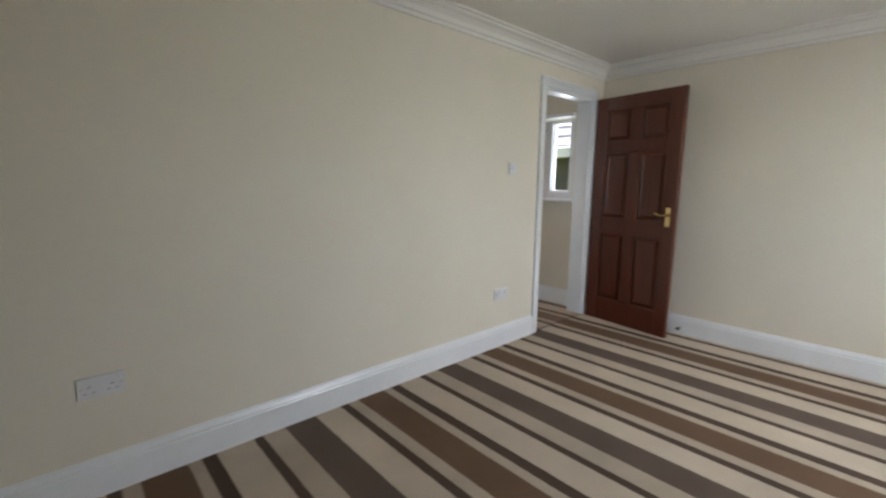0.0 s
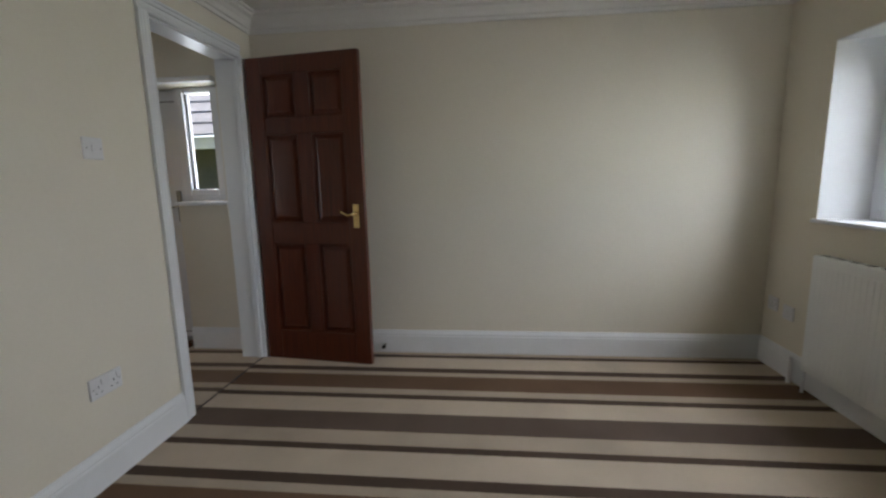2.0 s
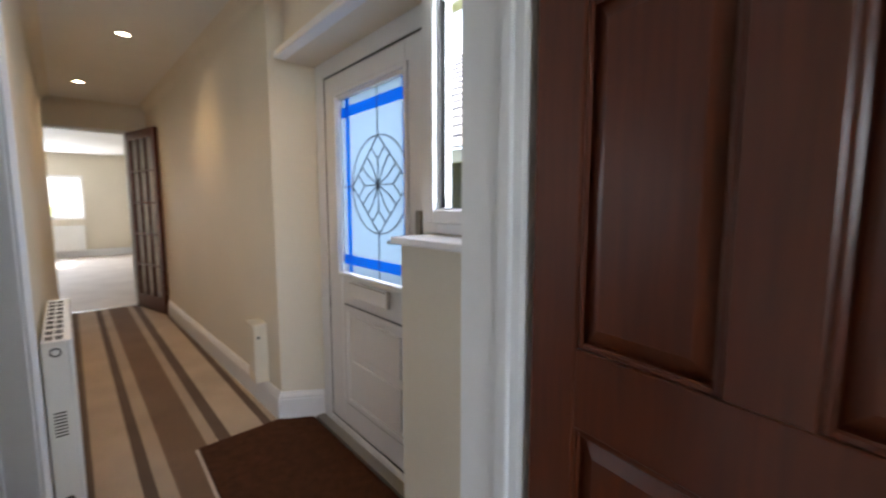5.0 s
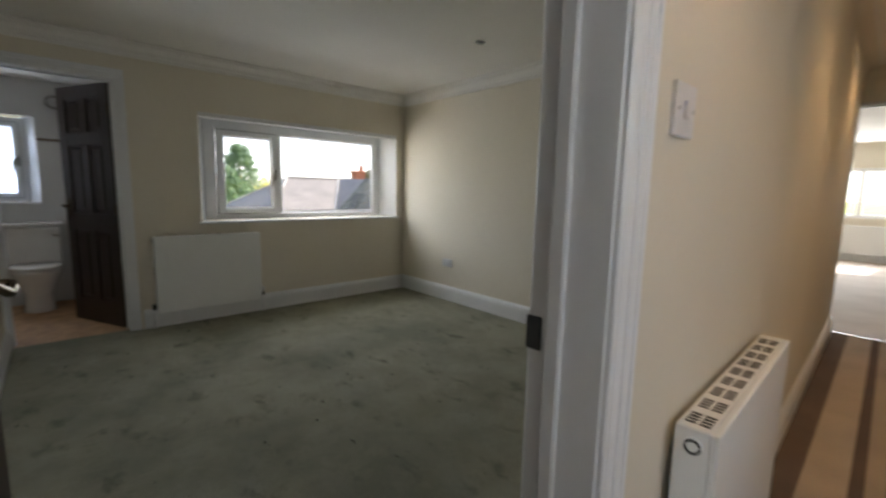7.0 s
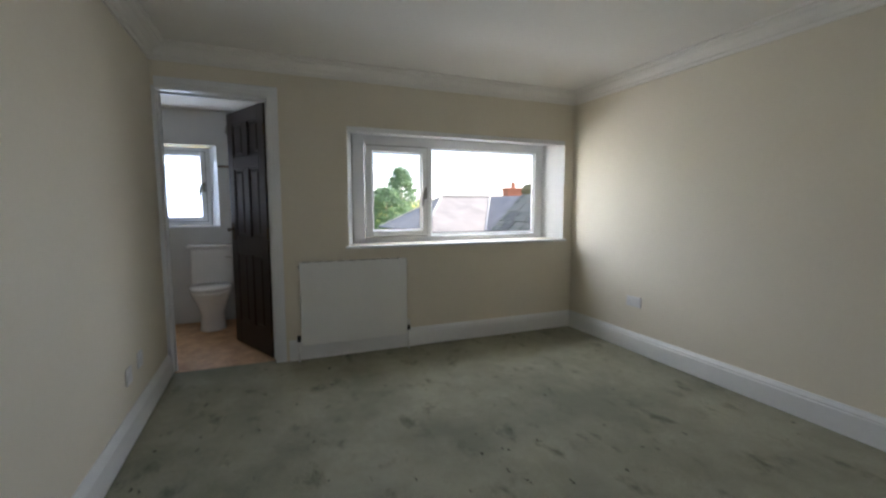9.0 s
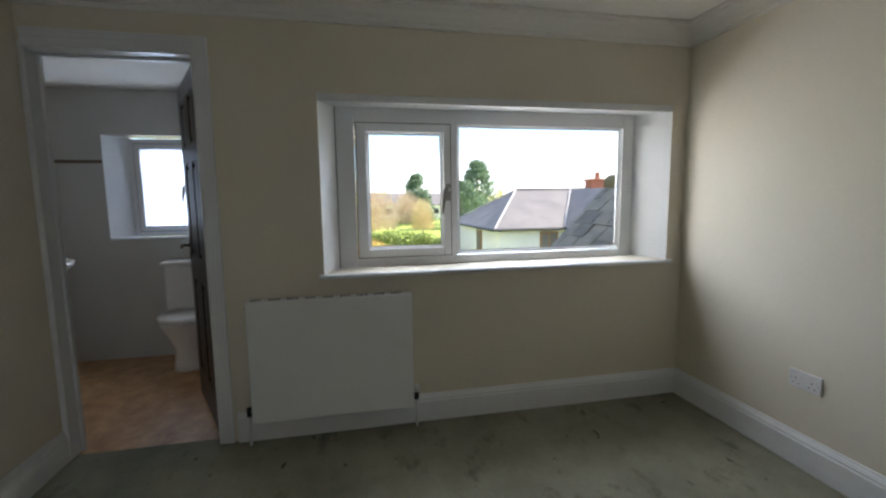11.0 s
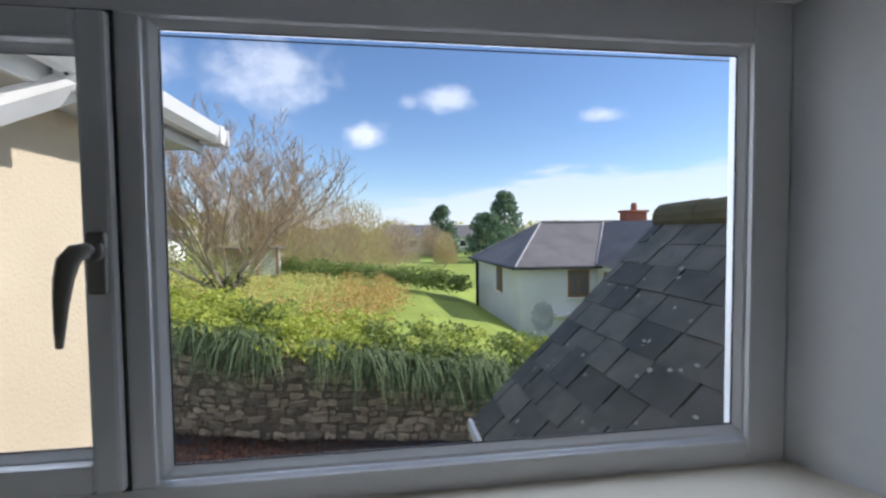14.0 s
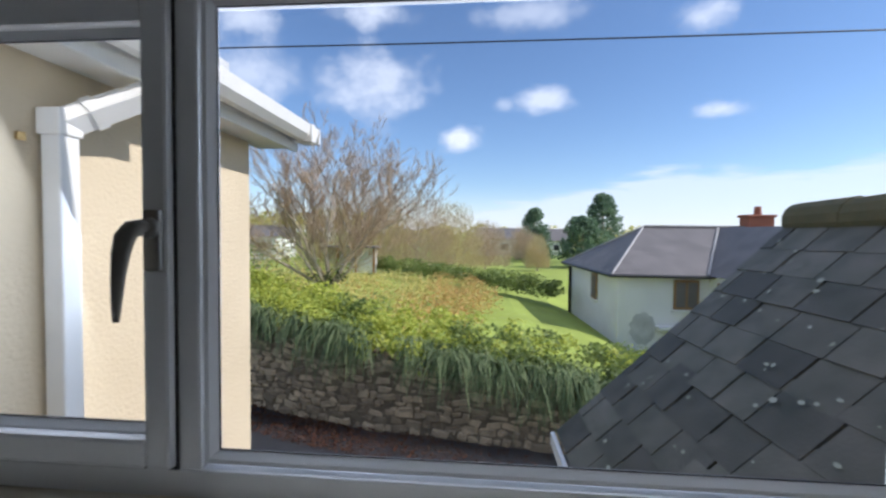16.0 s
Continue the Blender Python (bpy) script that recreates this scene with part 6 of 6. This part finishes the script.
tagged(part("overhead_cable", tube([(-8.0, -30 + i * 2.0, 2.97 + 0.0012 * (-30 + i * 2.0 - 3) ** 2) for i in range(34)], 0.0065, 6), M_CABLE), "thin black overhead cable", "cable")

# clouds: a far glowing sheet with fair-weather cumulus, a low bank and added unseen cloud, over the sky
mc, ncd, lkc, bsc = material("broken_cloud")
ncd.remove(bsc)


def sky_math(op, a, b=None, c=None, clamp=False):
    n = ncd.new("ShaderNodeMath")
    n.operation, n.use_clamp = op, clamp
    for k, v in enumerate((a, b, c)):
        if isinstance(v, (int, float)):
            n.inputs[k].default_value = v
        elif v is not None:
            lkc.new(v, n.inputs[k])
    return n.outputs[0]


def sky_range(v, a, b, lo, hi):
    n = ncd.new("ShaderNodeMapRange")
    n.interpolation_type = 'SMOOTHSTEP'
    for k, x in enumerate((a, b, lo, hi)):
        n.inputs[k + 1].default_value = x
    lkc.new(v, n.inputs[0])
    return n.outputs[0]


def sky_noise(scale, stretch, detail, rough):
    mp, n = ncd.new("ShaderNodeMapping"), ncd.new("ShaderNodeTexNoise")
    mp.inputs["Scale"].default_value = stretch
    n.inputs["Scale"].default_value, n.inputs["Detail"].default_value, n.inputs["Roughness"].default_value = scale, detail, rough
    lkc.new(geo.outputs["Position"], mp.inputs[0])
    lkc.new(mp.outputs[0], n.inputs["Vector"])
    return sky_math('SUBTRACT', n.outputs[0], 0.5)


geo, sepc = ncd.new("ShaderNodeNewGeometry"), ncd.new("ShaderNodeSeparateXYZ")
lkc.new(geo.outputs["Position"], sepc.inputs[0])
bearing = sky_math('MULTIPLY', sky_math('ARCTAN2', sepc.outputs[1], sky_math('MULTIPLY', sepc.outputs[0], -1.0)), 57.2958)
height = sky_math('MULTIPLY', sky_math('ARCSINE', sky_math('MULTIPLY', sepc.outputs[2], 0.001)), 57.2958)
billow, fleece = sky_noise(0.012, (1, 1, 1.4), 6, 0.6), sky_noise(0.006, (1, 1, 6.0), 7, 0.62)
cover = None
# bearing and height in degrees, half width, half height, thickness
for b0, h0, bw, hh, thick_ in ((-13.5, 18.5, 8.0, 4.6, 0.62), (-28.5, 18.5, 5.5, 4.2, 0.55), (-29.5, 24.0, 5.0, 3.2, 0.6), (-2.4, 12.6, 3.2, 1.9, 0.95), (8.8, 16.9, 4.6, 1.9, 0.7), (28.0, 14.0, 3.0, 1.2, 0.7),
                               (-14.4, 26.6, 6.0, 2.0, 0.7), (6.7, 26.4, 7.0, 2.0, 0.45), (25.7, 23.4, 3.6, 2.0, 0.65), (3.0, 16.6, 1.8, 1.0, 0.35)):
    u = sky_math('MULTIPLY', sky_math('SUBTRACT', bearing, b0), 1 / bw)
    v = sky_math('MULTIPLY', sky_math('SUBTRACT', height, h0), 1 / hh)
    dist = sky_math('SQRT', sky_math('MULTIPLY_ADD', u, u, sky_math('MULTIPLY', v, v)))
    puff = sky_range(sky_math('MULTIPLY_ADD', billow, 2.0, sky_math('SUBTRACT', 1.0, dist)), -0.15, 1.0, 0.0, thick_ * 1.15)
    cover = puff if cover is None else sky_math('MAXIMUM', cover, puff)
bank_top = sky_math('MULTIPLY_ADD', fleece, 7.0, sky_math('MULTIPLY_ADD', sky_range(bearing, -12.0, 26.0, 0.0, 1.0), 5.4, 2.2))
bank_cover = sky_range(sky_math('SUBTRACT', bank_top, height), -0.6, 1.6, 0.0, 0.62)
# glowing cloud added outside the view, to whiten the light in the shade
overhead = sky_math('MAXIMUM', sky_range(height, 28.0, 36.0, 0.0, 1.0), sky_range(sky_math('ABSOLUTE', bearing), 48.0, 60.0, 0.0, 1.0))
unseen_fill = sky_math('MULTIPLY', sky_range(sky_noise(0.0035, (1, 1, 1), 5, 0.55), -0.06, 0.08, 0.0, 0.85), overhead)
cover = sky_math('MAXIMUM', cover, unseen_fill)
haze = sky_range(height, 0.0, 7.0, 0.45, 0.0)
cover = sky_math('MAXIMUM', sky_math('MAXIMUM', cover, bank_cover), haze)
trc, emc, mxc = ncd.new("ShaderNodeBsdfTransparent"), ncd.new("ShaderNodeEmission"), ncd.new("ShaderNodeMixShader")
emc.inputs[0].default_value, emc.inputs[1].default_value = (0.90, 0.94, 1.0, 1), 1.1
lkc.new(cover, mxc.inputs[0])
lkc.new(trc.outputs[0], mxc.inputs[1])
lkc.new(emc.outputs[0], mxc.inputs[2])
lkc.new(mxc.outputs[0], ncd["Material Output"].inputs[0])
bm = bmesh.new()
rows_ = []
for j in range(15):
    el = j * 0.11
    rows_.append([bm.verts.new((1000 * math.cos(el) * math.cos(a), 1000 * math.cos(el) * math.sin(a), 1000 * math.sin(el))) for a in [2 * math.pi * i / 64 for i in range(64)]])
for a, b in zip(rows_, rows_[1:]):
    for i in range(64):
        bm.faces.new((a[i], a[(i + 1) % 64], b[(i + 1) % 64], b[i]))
tagged(part("backdrop", bm, mc, shadow=False), "broken white cloud across the blue sky, with more added out of view", "sky", kind="structure")

# ---- pieces of the stone wall and of the slate roof ----
stone_wall = structure("stone_wall", wall_strip(-0.35, -0.02, -2.6, lambda y: wall_top(y) - 0.04), M_EARTH, "brown rubble stone retaining wall", "stone wall")
stone_meshes = []
for k in range(8):
    bm = bmesh.new()
    bmesh.ops.create_cube(bm, size=1)
    bmesh.ops.bevel(bm, geom=bm.edges[:], offset=0.14, segments=1, affect='EDGES')
    r = random.Random(k)
    for v in bm.verts:
        v.co += Vector((r.gauss(0, 0.05), r.gauss(0, 0.06), r.gauss(0, 0.06)))
    stone_meshes.append(mesh_from("stone", bm, M_STONE))
stones = []
z = -2.58
while z < -0.60:
    hgt = rng.uniform(0.07, 0.17)
    y = -2.9 + rng.uniform(0, 0.2)
    while y < 4.4:
        w = rng.uniform(0.10, 0.38)
        yc = y + w / 2
        if z + hgt < wall_top(yc) + 0.02:
            turn = -math.degrees(math.atan2(wall_x(yc + 0.1) - wall_x(yc - 0.1), 0.2))
            stones.append(Matrix.Translation((wall_x(yc) - 0.072 + rng.uniform(-0.03, 0.025), yc, z + hgt / 2 + rng.uniform(-0.03, 0.03))) @ pose(0, 0, 0, rng.uniform(-16, 16), rng.uniform(-8, 8), turn + rng.uniform(-6, 6)) @ Matrix.Diagonal((0.15, w * rng.uniform(0.85, 1.05), hgt * rng.uniform(0.75, 1.15), 1)))
        y += w + 0.012
    z += hgt + 0.004
stones.sort(key=lambda m: abs(m.translation.y - 0.8))
for m in stones[:300]:
    s = new("stone", rng.choice(stone_meshes))
    s.parent = stone_wall
    s.matrix_local = m
verts, faces = [], []
for m in stones[300:]:
    me = rng.choice(stone_meshes)
    k = len(verts)
    verts += [tuple(m @ v.co) for v in me.vertices]
    faces += [tuple(k + i for i in p.vertices) for p in me.polygons]
me = bpy.data.meshes.new("stones")
me.from_pydata(verts, [], faces)
me.materials.append(M_STONE)
rest = new("stones", me)
rest.parent = stone_wall
tagged(rest, "rubble stones of the wall", kind="stuff")

slate_meshes = []
for k in range(4):
    bm = box((-0.5, 0, -0.5), (0.5, 1.0, 0.5))
    r = random.Random(40 + k)
    for v in bm.verts:
        if v.co.y < 0.5:
            v.co.y += r.uniform(-0.02, 0.03)
            v.co.x += r.uniform(-0.012, 0.012)
    slate_meshes.append(mesh_from("slate", bm, M_SLATE))
slope = math.degrees(math.atan2(RG.z - EV.z, RG.y - EV.y))
for row in range(10):
    s0 = row * 0.205
    x = -7.32 - (0.16 if row % 2 else 0.0)
    while x < -5.16:
        w = 0.30 + rng.uniform(-0.05, 0.05)
        x0, x1 = max(x, -7.32), min(x + w, -5.135)
        if x1 - x0 > 0.06:
            s = new("slate", rng.choice(slate_meshes))
            s.parent = low_roof
            lift = 0.016 + rng.uniform(0, 0.006)
            base = EV + (RG - EV).normalized() * (s0 - 0.03)
            s.matrix_local = Matrix.Translation((( x0 + x1) / 2, base.y, base.z)) @ pose(0, 0, 0, slope, 0, 0) @ Matrix.Translation((0, 0, lift)) @ pose(0, 0, 0, -1.6, 0, rng.uniform(-0.8, 0.8)) @ Matrix.Diagonal((x1 - x0 - 0.014, 0.275, 0.014, 1))
        x += w

# a slipped slate and pale lichen on the roof
slip = new("slate", slate_meshes[1])
slip.parent = low_roof
p = EV + (RG - EV).normalized() * 0.30
slip.matrix_local = Matrix.Translation((-6.05, p.y, p.z)) @ pose(0, 0, 0, slope - 5, 0, 9) @ Matrix.Translation((0, 0, 0.045)) @ Matrix.Diagonal((0.26, 0.24, 0.012, 1))
bm = bmesh.new()
for _ in range(90):
    s, r = rng.uniform(0.15, 2.0), rng.uniform(0.004, 0.016)
    q = EV + (RG - EV).normalized() * s
    bmesh.ops.create_circle(bm, cap_ends=True, segments=7, radius=r, matrix=Matrix.Translation((rng.uniform(-7.2, -5.2), q.y, q.z)) @ pose(0, 0, 0, slope, 0, 0) @ Matrix.Translation((0, 0, 0.040)) @ Matrix.Diagonal((rng.uniform(0.6, 1.8), 1, 1, 1)))
tagged(part("lichen", bm, mat("pale_lichen", (0.42, 0.43, 0.38), (0.28, 0.30, 0.22), rough=0.9), low_roof, "pale lichen spots"), kind="stuff")
